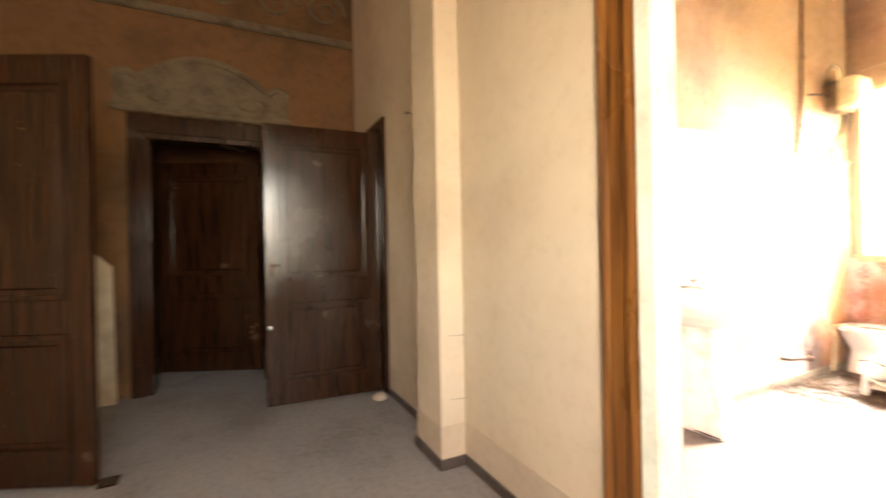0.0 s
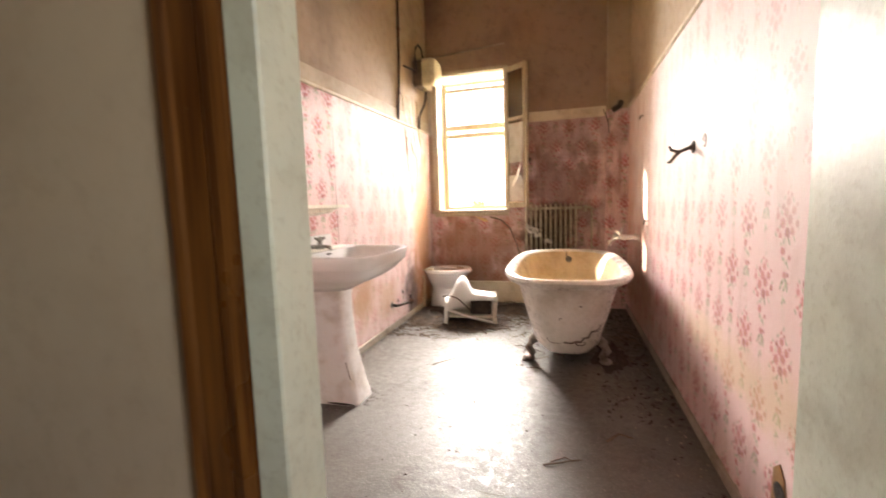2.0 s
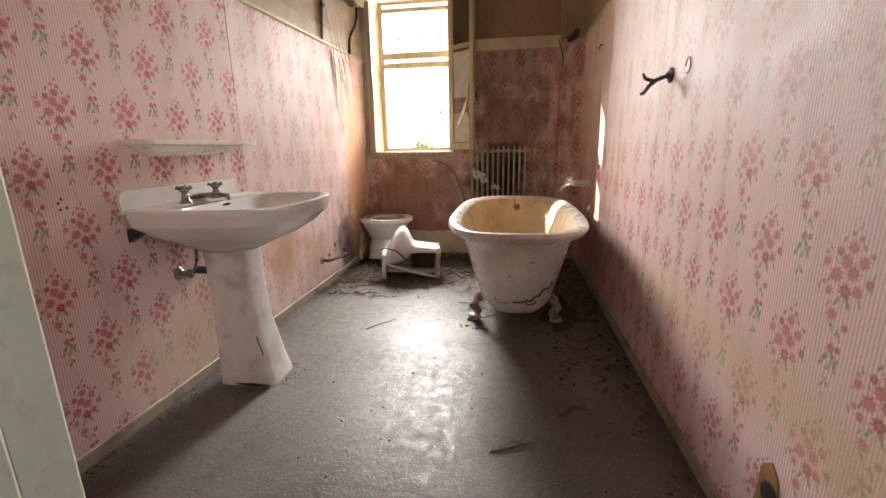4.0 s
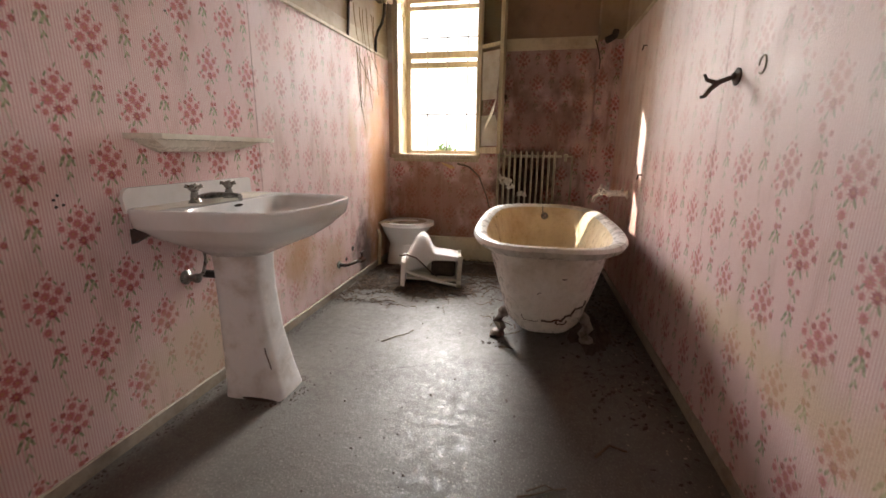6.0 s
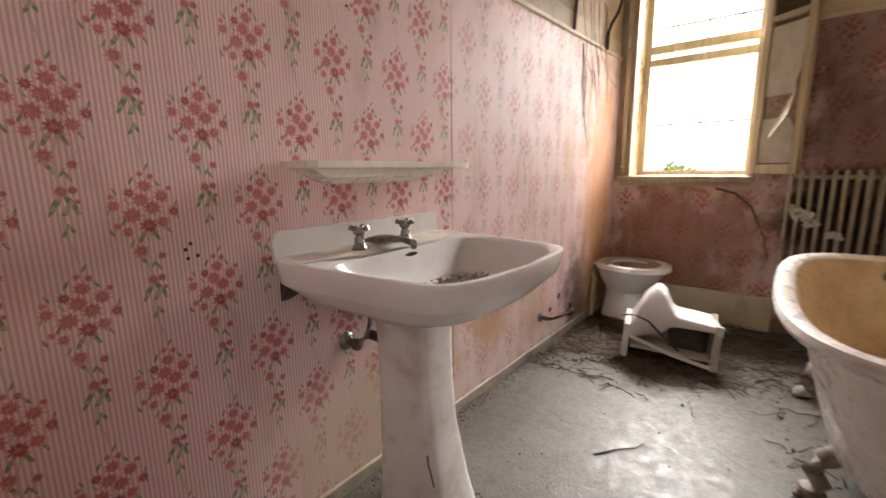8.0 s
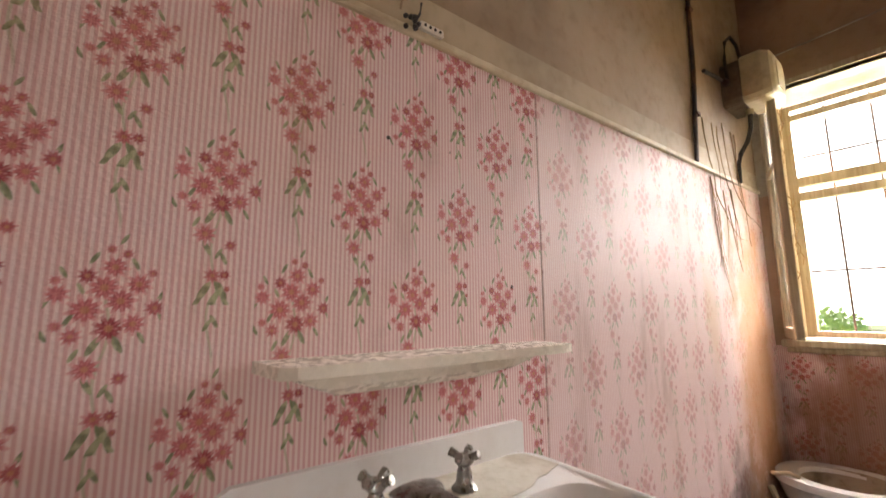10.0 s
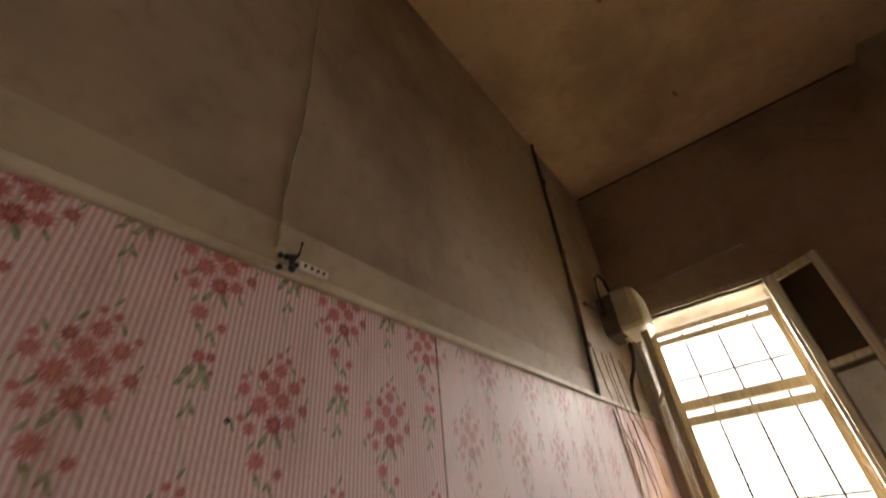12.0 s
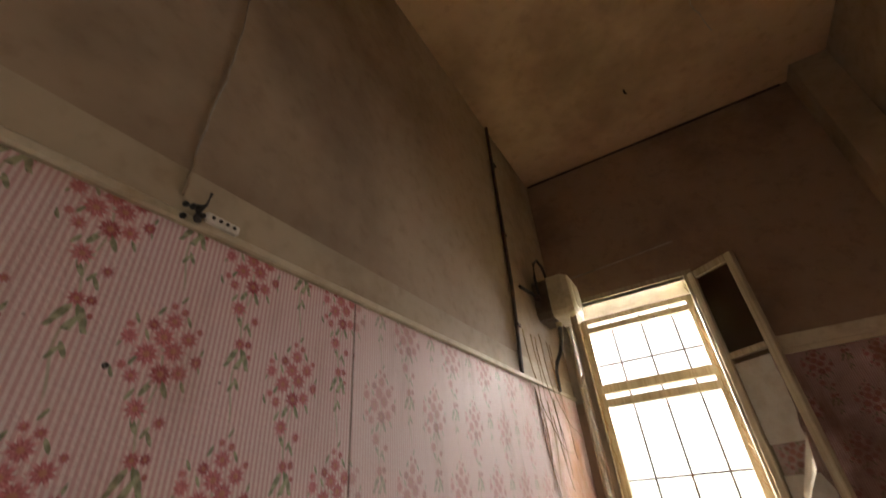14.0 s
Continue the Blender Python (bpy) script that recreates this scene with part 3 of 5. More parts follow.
wpart("jamb", box((DR, HY - 0.02, 0), (DR + 0.10, Y0 + 0.13, DH), 0.004), M_whitepaint, frame_b, "chipped white painted jamb")
wpart("head", box((DL - 0.104, HY - 0.02, DH), (DR + 0.1, Y0 + 0.012, DH + 0.1), 0.004), M_whitepaint, frame_b)
b = bmesh.new()
prof = [(0.0, 0.0), (0.0, 0.018), (0.010, 0.024), (0.020, 0.021), (0.026, 0.016), (0.062, 0.016), (0.068, 0.022), (0.082, 0.026), (0.096, 0.022), (0.098, 0.0)]
loft([[Vector((DL - 0.212 + 1.5 * px, HY - py, z)) for px, py in prof] for z in (0.0, DH + 0.1)], b)
wpart("oak_trim", b, M_oak, frame_b, "varnished brown oak moulding")
b = bmesh.new()
loft([[Vector((DR + 0.104 + px, HY - py, z)) for px, py in prof] for z in (0.0, DH + 0.1)], b)
wpart("oak_trim", b, M_oak, frame_b, "varnished brown oak moulding")
wpart("oak_trim", box((DL - 0.19, HY - 0.045, DH + 0.102), (DR + 0.19, HY, DH + 0.19), 0.01), M_oak, frame_b)

# ---- window ----
window = thing("window_1", (WX0, Y1, WZ0), "old wooden casement window open inwards, with iron bars outside", "window", kind="structure")
b = join_boxes([((WX0 - 0.03, Y1 - 0.012, WZ0 - 0.0), (WX0 + 0.02, Y1 + 0.05, WZ1)), ((WX1 - 0.02, Y1 - 0.012, WZ0), (WX1 + 0.03, Y1 + 0.05, WZ1)), ((WX0 - 0.03, Y1 - 0.012, WZ1), (WX1 + 0.03, Y1 + 0.05, WZ1 + 0.035))])
wpart("window_frame", b, M_sash, window, "weathered pale wooden frame")
wpart("window_sill", box((WX0 - 0.05, Y1 - 0.05, WZ0 - 0.045), (WX1 + 0.03, WY, WZ0 - 0.004), 0.006), M_sash, window, "worn wooden sill")
wpart("sill_apron", box((WX0 - 0.03, Y1 - 0.03, WZ0 - 0.075), (WX1 + 0.02, Y1 - 0.001, WZ0 - 0.047), 0.005), M_sash, window)
wpart("reveal_lining", join_boxes([((WX0, Y1 + 0.05, WZ0), (WX0 + 0.004, WY - 0.05, WZ1)), ((WX1 - 0.004, Y1 + 0.05, WZ0), (WX1, WY - 0.05, WZ1)), ((WX0 + 0.004, Y1 + 0.05, WZ1 - 0.004), (WX1 - 0.004, WY - 0.05, WZ1))]), M_cream, window, "cream painted reveal")
# outer fixed frame
OX0, OX1, OZ1 = WX0 + 0.004, WX1 - 0.004, WZ1 - 0.012
ya, yb = WY - 0.06, WY - 0.01
b = join_boxes([((OX0, ya, WZ0), (OX0 + 0.05, yb, OZ1 - 0.035)), ((OX1 - 0.05, ya, WZ0), (OX1, yb, OZ1 - 0.035)), ((OX0, ya, OZ1 - 0.035), (OX1, yb, OZ1 + 0.0)), ((OX0 + 0.05, ya, OZ1 - 0.105), (OX1 - 0.05, yb, OZ1 - 0.065)), ((OX0 + 0.05, ya, 2.025), (OX1 - 0.05, yb, 2.085)), ((OX0 + 0.05, ya, 1.935), (OX1 - 0.05, yb, 1.985)), ((OX0 + 0.05, ya, WZ0), (OX1 - 0.05, yb, WZ0 + 0.035))])
wpart("outer_frame", b, M_sash, window, "faded wooden outer frame with transom")
for i in range(3):
    x = OX0 + 0.05 + (OX1 - OX0 - 0.1) * (i + 0.75) / 3.3
    wpart("iron_bar", tube([(x, WY + 0.03, WZ0 - 0.02), (x, WY + 0.03, WZ1)], 0.0062), M_iron, window)
for z in (1.48, 2.24):
    wpart("iron_bar", tube([(WX0 - 0.05, WY + 0.045, z), (WX1 + 0.05, WY + 0.045, z)], 0.0062), M_iron, window)


def sash(hinge, free, label):
    """An open casement leaf with two panes, from its hinge to its free edge."""
    hx, hy = hinge
    v = Vector((free[0] - hx, free[1] - hy, 0))
    w = v.length
    s = thing("window_sash", (hx, hy, WZ0 + 0.01), label, "window sash", kind="structure")
    s.rotation_euler = (0, 0, math.atan2(v.y, v.x))
    h = 1.50
    t = 0.02
    for lo, hi in (((0, -t, 0), (0.045, t, h)), ((w - 0.045, -t, 0), (w, t, h)), ((0.045, -t, 0), (w - 0.045, t, 0.06)), ((0.045, -t, h - 0.05), (w - 0.045, t, h)), ((0.045, -t, 0.93), (w - 0.045, t, 0.965))):
        part("sash_rail", box(lo, hi, 0.005), M_sash, s)
    p1 = part("pane", box((0.045, -0.002, 0.965), (w - 0.045, 0.002, h - 0.05)), M_darkglass, s, "dirty dark upper pane")
    p2 = part("pane", box((0.045, -0.002, 0.06), (w - 0.045, 0.002, 0.93)), M_glass, s, "dusty lower pane")
    for p in (p1, p2):
        p.visible_shadow = False
    return s, w


sash_r, sw = sash((WX1 + 0.005, Y1 - 0.03), (1.15, 6.13), "open wooden window sash with dark glass and torn paper")
r2 = random.Random(3)
b = bmesh.new()
edge = []
for k in range(13):
    z = 0.90 - 0.83 * k / 12
    edge.append((sw - 0.05 - (0.02 + 0.06 * r2.random() if 4 < k < 9 else 0.008 * r2.random()), z))
vs = [b.verts.new((x, -0.006 - 0.006 * r2.random(), z)) for x, z in edge]
vl = [b.verts.new((0.05, -0.006 - 0.003 * r2.random(), z)) for x, z in edge]
for i in range(12):
    if i in (6, 7):
        continue
    b.faces.new((vl[i], vs[i], vs[i + 1], vl[i + 1]))
bmesh.ops.solidify(b, geom=b.faces[:], thickness=0.002)
part("pasted_paper", b, M_paperwhite, sash_r, "torn white paper on the pane")
b = bmesh.new()
f = [b.verts.new(p) for p in ((sw - 0.2, -0.012, 0.26), (sw - 0.06, -0.012, 0.52), (sw - 0.07, -0.05, 0.36), (sw - 0.18, -0.04, 0.22))]
b.faces.new(f)
bmesh.ops.solidify(b, geom=b.faces[:], thickness=0.002)
part("hanging_flap", b, M_paperwhite, sash_r, "hanging torn paper flap")
sash((WX0 - 0.012, Y1 - 0.03), (0.20, 5.975), "open grey wooden window sash standing out from the wall")


# ---- bathtub ----
def bathtub():
    cx, cy = 1.542, 4.965
    tub = thing("bathtub", (cx, cy, 0), "freestanding cast iron roll-top bathtub, white outside, yellowed inside", "bathtub")
    outer = [(0.15, 0.60, 0.135), (0.195, 0.655, 0.146), (0.235, 0.695, 0.19), (0.28, 0.745, 0.34), (0.325, 0.79, 0.50), (0.350, 0.818, 0.605)]
    rim = [(0.349, 0.816, 0.604), (0.39, 0.85, 0.604), (0.424, 0.876, 0.622), (0.436, 0.89, 0.645), (0.426, 0.88, 0.664), (0.403, 0.86, 0.668), (0.378, 0.835, 0.660), (0.362, 0.815, 0.645)]
    inner = [(0.363, 0.816, 0.646), (0.338, 0.80, 0.60), (0.286, 0.75, 0.42), (0.235, 0.695, 0.27), (0.19, 0.64, 0.205), (0.13, 0.52, 0.185), (0.03, 0.1, 0.18)]

    def rings(rows):
        return [oval(0, 0, a, c, z, 3.2, 72) for a, c, z in rows]

    part("body", loft(rings(outer), None, True, False), M_enamel, tub, "white painted outer body", True)
    part("rolled_rim", loft(rings(rim), None, False, False), M_enamel, tub, "thick rolled white rim", True)
    part("inside", loft(rings(inner), None, False, True), M_enamel_in, tub, "yellowed stained enamel inside", True)
    for sx, sy in ((-1, -1), (1, -1), (-1, 1), (1, 1)):
        b = bmesh.new()
        x, y = sx * 0.24, sy * 0.42
        tube([(x * 0.80, y, 0.19), (x * 1.0, y, 0.15), (x * 1.10, y, 0.10), (x * 0.98, y, 0.055), (x * 1.06, y, 0.026)], 0.036, b, 10, 0.026)
        lathe([(0.001, -0.0), (0.036, 0.006), (0.044, 0.02), (0.034, 0.038), (0.001, 0.046)], (x * 1.08, y, 0.0), (0, 0, 1), 12, b)
        for k in (-1, 0, 1):
            lathe([(0.001, 0.0), (0.014, 0.003), (0.016, 0.014), (0.001, 0.026)], (x * 1.08 + sx * 0.034, y + k * 0.024, 0.0), (0, 0, 1), 8, b)
        part("claw_foot", b, M_foot, tub, "corroded claw foot", True)
    # overflow with chain hole on the far end inside
    b = lathe([(0.0001, 0.0), (0.030, 0.0), (0.030, 0.006), (0.022, 0.010), (0.018, 0.004), (0.0001, 0.004)], (0.02, 0.788, 0.575), (0, -1, 0.25), 20)
    part("overflow", b, M_chrome, tub, "tarnished overflow", True)
    part("overflow_stem", tube([(0.0, 0.79, 0.655), (0.004, 0.782, 0.60)], 0.005), M_chrome, tub)
    # rust-eaten cracks in the enamel of the near end
    rg = random.Random(5)

    def on_end(x, z):
        k = z - 0.34
        a, c = (0.28 + 0.30 * k, 0.745 + 0.333 * k) if k < 0 else (0.28 + 0.281 * k, 0.745 + 0.281 * k)
        return Vector((x, -c * (1 - min(0.98, abs(x) / a) ** 3.2) ** (1 / 3.2) - 0.002, z))

    for pts, rad in (([(-0.02, 0.235), (0.02, 0.235), (0.06, 0.25), (0.085, 0.245), (0.10, 0.27), (0.125, 0.275), (0.15, 0.315), (0.185, 0.315), (0.21, 0.355)], 0.0052), ([(-0.12, 0.26), (-0.115, 0.235), (-0.08, 0.225), (-0.02, 0.235)], 0.0018), ([(0.06, 0.25), (0.055, 0.225), (0.10, 0.222), (0.12, 0.25)], 0.004), ([(-0.05, 0.40), (-0.02, 0.41)], 0.002), ([(0.07, 0.49), (0.09, 0.492)], 0.003)):
        line = []
        for (xa, za), (xb, zb) in zip(pts, pts[1:]):
            for i in range(4):
                t = i / 4
                line.append(on_end(xa + (xb - xa) * t + rg.uniform(-0.003, 0.003), za + (zb - za) * t + rg.uniform(-0.004, 0.004)))
        part("rust_crack", tube(line, rad, None, 6), M_iron, tub, "rusted crack in the enamel")
    return tub


bathtub()

# wall mixer tap over the tub
tap = thing("bath_mixer_tap", (W - 0.004, 5.46, 0.80), "limescaled chrome wall mixer tap above the bathtub", "tap")
tap.scale = (1.2, 1.2, 1.2)
b = tube([(-0.11, -0.02, 0.0), (-0.11, 0.17, 0.0)], 0.018)
part("mixer_body", b, M_limed, tap, "", True)
for y in (0.0, 0.15):
    part("wall_pipe", tube([(0, y, 0), (-0.05, y, 0.0), (-0.11, y, 0)], 0.013), M_limed, tap, "", True)
    part("rosette", lathe([(0.026, 0), (0.028, 0.006), (0.014, 0.018)], (0, y, 0), (-1, 0, 0), 14), M_limed, tap, "", True)
    b = bmesh.new()
    for k in range(4):
        a = k * math.pi / 2 + 0.4
        tube([(-0.145, y, 0.02), (-0.145 + 0.03 * math.cos(a) * 0.5, y + 0.03 * math.sin(a), 0.02 + 0.03 * math.cos(a))], 0.007, b, 6, 0.009)
    tube([(-0.11, y, 0.0), (-0.15, y, 0.022)], 0.012, b)
    part("cross_handle", b, M_limed, tap, "", True)
part("spout", tube([(-0.11, 0.075, 0.0), (-0.15, 0.07, -0.005), (-0.19, 0.065, -0.03), (-0.195, 0.065, -0.06)], 0.012), M_limed, tap, "", True)
part("diverter", tube([(-0.11, 0.075, 0), (-0.11, 0.075, 0.07)], 0.008), M_limed, tap, "", True)


# ---- wash basin ----
def basin():
    cy = 3.70
    t = thing("wash_basin", (0.0, cy, 0), "dusty white porcelain wash basin on a pedestal, dirt inside", "wash basin")

    def ring(x0, x1, hy, z, n=6.0, tp=0.16):
        mid = (x0 + x1) / 2
        out = []
        for v in oval(mid, 0, (x1 - x0) / 2, hy, z, n, 64, tp):
            f = max(0.0, (v[0] - mid) / (x1 - mid))
            out.append(Vector((v[0] + f * (0.016 - 0.052 * (v[1] / hy) ** 2), v[1], v[2])))
        return out

    b = bmesh.new()
    rows = [ring(0.10, 0.325, 0.11, 0.665, 3.4), ring(0.072, 0.405, 0.175, 0.702, 3.6), ring(0.045, 0.505, 0.262, 0.742, 4.4), ring(0.028, 0.556, 0.322, 0.775, 5.4), ring(0.014, 0.582, 0.348, 0.803, 6.8), ring(0.006, 0.594, 0.362, 0.816, 8.0), ring(0.004, 0.603, 0.368, 0.824, 8.6), ring(0.004, 0.612, 0.373, 0.86, 9.0), ring(0.004, 0.616, 0.376, 0.882, 9.0), ring(0.006, 0.613, 0.373, 0.888, 9.0), ring(0.012, 0.606, 0.367, 0.890, 9.0), ring(0.018, 0.598, 0.358, 0.887, 8.8)]
    inner = [ring(0.195, 0.588, 0.328, 0.883, 6.0, 0.13), ring(0.200, 0.582, 0.321, 0.874, 6.0, 0.13), ring(0.215, 0.556, 0.292, 0.828, 5.2, 0.13), ring(0.25, 0.515, 0.235, 0.788, 4.2, 0.11), ring(0.29, 0.455, 0.15, 0.766, 3.2, 0.1), ring(0.345, 0.40, 0.03, 0.758, 2.2, 0.1)]
    loft(rows + inner, b)
    part("bowl", b, M_porcelain, t, "white porcelain bowl", True)
    rf = random.Random(17)
    film = [(0.022, -0.34 + 0.68 * k / 20) for k in range(21)] + [(0.192 - 0.05 * abs(math.cos(math.pi * k / 20)) ** 6 + rf.uniform(-0.012, 0.003), 0.345 - 0.69 * k / 20) for k in range(21)]
    b = loft([[Vector((x, y, 0.8872 + dz)) for x, y in film] for dz in (0.0, 0.0012)])
    part("grime_film", b, M_deckdust, t, "film of grey grime on the tap deck")
    up = []
    for x in (0.002, 0.02):
        row = [Vector((x, -0.345, 0.872)), Vector((x, -0.352, 0.93)), Vector((x, -0.343, 0.952)), Vector((x, -0.325, 0.962)), Vector((x, 0.34, 0.962)), Vector((x, 0.358, 0.956)), Vector((x, 0.362, 0.872))]
        up.append(row)
    part("splash_upstand", loft(up), M_porcelain, t, "white porcelain upstand")
    b = loft([[Vector((0.212 + 0.004 * k, 0.026 * math.cos(a), 0.868 + 0.006 * math.sin(a))) for a in [2 * math.pi * i / 16 for i in range(16)]] for k in (0, 1)])
    part("overflow_slot", b, M_dirt, t, "dark overflow slot")
    # pedestal: a waisted column whose foot spreads forwards
    rows = []
    for z, x0, x1, hy in ((0.0, 0.11, 0.392, 0.118), (0.03, 0.112, 0.385, 0.113), (0.12, 0.105, 0.362, 0.10), (0.30, 0.10, 0.325, 0.088), (0.50, 0.10, 0.305, 0.088), (0.62, 0.10, 0.302, 0.092), (0.68, 0.10, 0.305, 0.10)):
        rows.append(oval((x0 + x1) / 2, 0.02, (x1 - x0) / 2, hy, z, 7.5, 56, 0.10))
    part("pedestal", loft(rows), M_pedestal, t, "white porcelain pedestal with a dirty foot", True)
    rg = random.Random(23)
    b = tube([Vector((0.372 - 0.20 * z + rg.uniform(-0.002, 0.002), -0.07 + 0.12 * (0.24 - z) + rg.uniform(-0.004, 0.004), z)) for z in (0.25, 0.22, 0.19, 0.16, 0.13, 0.11)], 0.003, None, 6)
    part("crack", b, M_iron, t, "dark crack in the pedestal")
    part("chipped_foot", loft([[Vector((0.30 + 0.09 * math.cos(a) * k, -0.104 + 0.012 * math.sin(a) * k, 0.012 + 0.004 * k)) for a in [2 * math.pi * i / 14 for i in range(14)]] for k in (1.0, 0.4)]), M_dirt, t, "grimy chipped edge of the foot")
    # two taps and a spout
    for y in (-0.115, 0.085):
        b = lathe([(0.026, 0.0), (0.026, 0.006), (0.017, 0.016), (0.015, 0.035), (0.012, 0.046), (0.02, 0.054), (0.017, 0.066), (0.004, 0.07)], (0.105, y, 0.886), (0, 0, 1), 16)
        tp = part("tap", b, M_chrome, t, "tarnished chrome tap", True)
        b = bmesh.new()
        for k in range(4):
            a = k * math.pi / 2 + 0.5
            tube([(0.105, y, 0.944), (0.105 + 0.031 * math.cos(a), y + 0.031 * math.sin(a), 0.956)], 0.006, b, 6, 0.0095)
        part("cross_handle", b, M_chrome, tp, "", True)
    b = bmesh.new()
    loft([[Vector((x, -0.015 + wy * math.cos(a), z + hz * math.sin(a))) for a in [2 * math.pi * i / 12 for i in range(12)]] for x, z, wy, hz in ((0.07, 0.905, 0.055, 0.012), (0.10, 0.908, 0.05, 0.014), (0.14, 0.912, 0.024, 0.012), (0.20, 0.914, 0.017, 0.010), (0.235, 0.908, 0.016, 0.010), (0.238, 0.895, 0.013, 0.008))], b)
    part("spout", b, M_chrome, t, "dull metal spout", True)
    # dirt lying in the bowl
    rg = random.Random(11)
    rings = []
    for r in (0.01, 0.12, 0.25, 0.4, 0.55, 0.7, 0.85, 1.0):
        rings.append([Vector((0.395 + 0.112 * r * math.cos(a) * rg.uniform(0.98, 1.02), 0.195 * r * math.sin(a) * rg.uniform(0.98, 1.02) + 0.015, 0.800 - 0.012 * r * r + 0.012 * noise.noise(Vector((8 * r * math.cos(a), 8 * r * math.sin(a), 2.0))) + rg.uniform(0, 0.006) - 0.012 * r)) for a in [2 * math.pi * i / 40 for i in range(40)]])
    part("dirt_in_bowl", loft(rings, None, True, False), M_dirt, t, "dark dirt and leaves in the bowl", True)
    b = bmesh.new()
    for _ in range(70):
        a, r = rg.uniform(0, 6.28), rg.uniform(0, 0.95)
        c0 = Vector((0.395 + 0.105 * r * math.cos(a), 0.015 + 0.18 * r * math.sin(a), 0.812 - 0.022 * r * r))
        e1 = Vector((rg.uniform(-1, 1), rg.uniform(-1, 1), rg.uniform(-0.3, 0.3))).normalized() * rg.uniform(0.006, 0.018)
        e2 = e1.cross(Vector((0.2, 0.1, 1))) * rg.uniform(0.3, 0.7)
        b.faces.new([b.verts.new(v) for v in (c0 - e1, c0 - e2, c0 + e1 + Vector((0, 0, 0.006)), c0 + e2)])
    tagged(part("leaf_litter", b, M_twig, t, "dry leaf scraps in the bowl"), kind="stuff")
    # waste and supply pipes below
    part("supply_pipe", tube([(0.004, -0.11, 0.565), (0.03, -0.11, 0.565), (0.05, -0.10, 0.565), (0.06, -0.07, 0.575), (0.06, -0.05, 0.62), (0.07, -0.06, 0.67), (0.08, -0.08, 0.70)], 0.008), M_chrome, t, "tarnished supply pipe", True)
    part("stop_valve", lathe([(0.03, 0), (0.032, 0.008), (0.015, 0.02), (0.014, 0.05), (0.02, 0.052), (0.02, 0.066), (0.004, 0.07)], (0.004, -0.11, 0.565), (1, 0, 0), 16), M_chrome, t, "corroded stop valve", True)
    part("waste_pipe", tube([(0.004, 0.0, 0.55), (0.14, 0.0, 0.55)], 0.018), M_cable, t, "black waste pipe", True)
    part("wall_bracket", loft([[Vector((x, y, z)) for x, z in ((0.002, 0.755), (0.002, 0.812), (0.075, 0.80), (0.06, 0.785))] for y in (-0.33, -0.305)]), M_iron, t, "rusty wall bracket")
    return t


basin()

# shelf above the basin
sh = thing("wall_shelf", (0.0, 3.40, 1.10), "small cream glass-topped porcelain shelf above the basin", "shelf")
part("shelf_board", loft([[Vector((x, y, z)) for x, y in ((0.004, 0.0), (0.125, 0.005), (0.14, 0.03), (0.14, 0.69), (0.125, 0.735), (0.004, 0.745))] for z in (0.034, 0.054)]), M_shelf, sh, "ivory shelf board")
b = loft([[Vector((x, y, z)) for x, y in q] for z, q in ((-0.012, ((0.004, 0.13), (0.05, 0.135), (0.055, 0.46), (0.004, 0.48))), (0.008, ((0.004, 0.08), (0.085, 0.09), (0.09, 0.56), (0.004, 0.58))), (0.033, ((0.004, 0.03), (0.10, 0.035), (0.10, 0.64), (0.004, 0.66))))])
part("bracket_moulding", b, M_shelf, sh, "tapered ivory support")


# ---- toilet ----
def toilet():
    t = thing("toilet_bowl", (0.0, 6.07, 0), "dirty white toilet bowl without seat", "toilet")

    def ring(x0, x1, hy, z, n=2.3):
        return oval((x0 + x1) / 2, 0, (x1 - x0) / 2, hy, z, n, 44)

    rows = [ring(0.06, 0.40, 0.135, 0.0), ring(0.065, 0.392, 0.13, 0.05), ring(0.08, 0.365, 0.112, 0.14), ring(0.092, 0.345, 0.102, 0.205), ring(0.07, 0.385, 0.128, 0.25), ring(0.035, 0.46, 0.185, 0.325), ring(0.018, 0.502, 0.214, 0.378), ring(0.008, 0.528, 0.232, 0.392), ring(0.014, 0.524, 0.229, 0.424), ring(0.10, 0.455, 0.165, 0.424), ring(0.11, 0.445, 0.155, 0.40), ring(0.12, 0.41, 0.13, 0.33), ring(0.15, 0.34, 0.07, 0.24), ring(0.2, 0.28, 0.02, 0.22)]
    part("bowl", loft(rows[:11], None, True, False), M_porcelain, t, "dirty white porcelain bowl", True)
    part("bowl_inside", loft([ring(0.1005, 0.4545, 0.1645, 0.4235)] + rows[11:], None, False, True), M_stained, t, "brown stained inside of the bowl", True)
    part("flush_pipe", tube([(0.02, -0.16, 0.36), (0.045, -0.175, 0.30), (0.03, -0.17, 0.10), (0.03, -0.17, 0.0)], 0.016), M_cream, t, "", True)
    part("hinge_bracket", tube([(0.03, -0.17, 0.425), (0.10, -0.15, 0.435), (0.14, -0.16, 0.428)], 0.010), M_cream, t, "", True)
    return t


toilet()


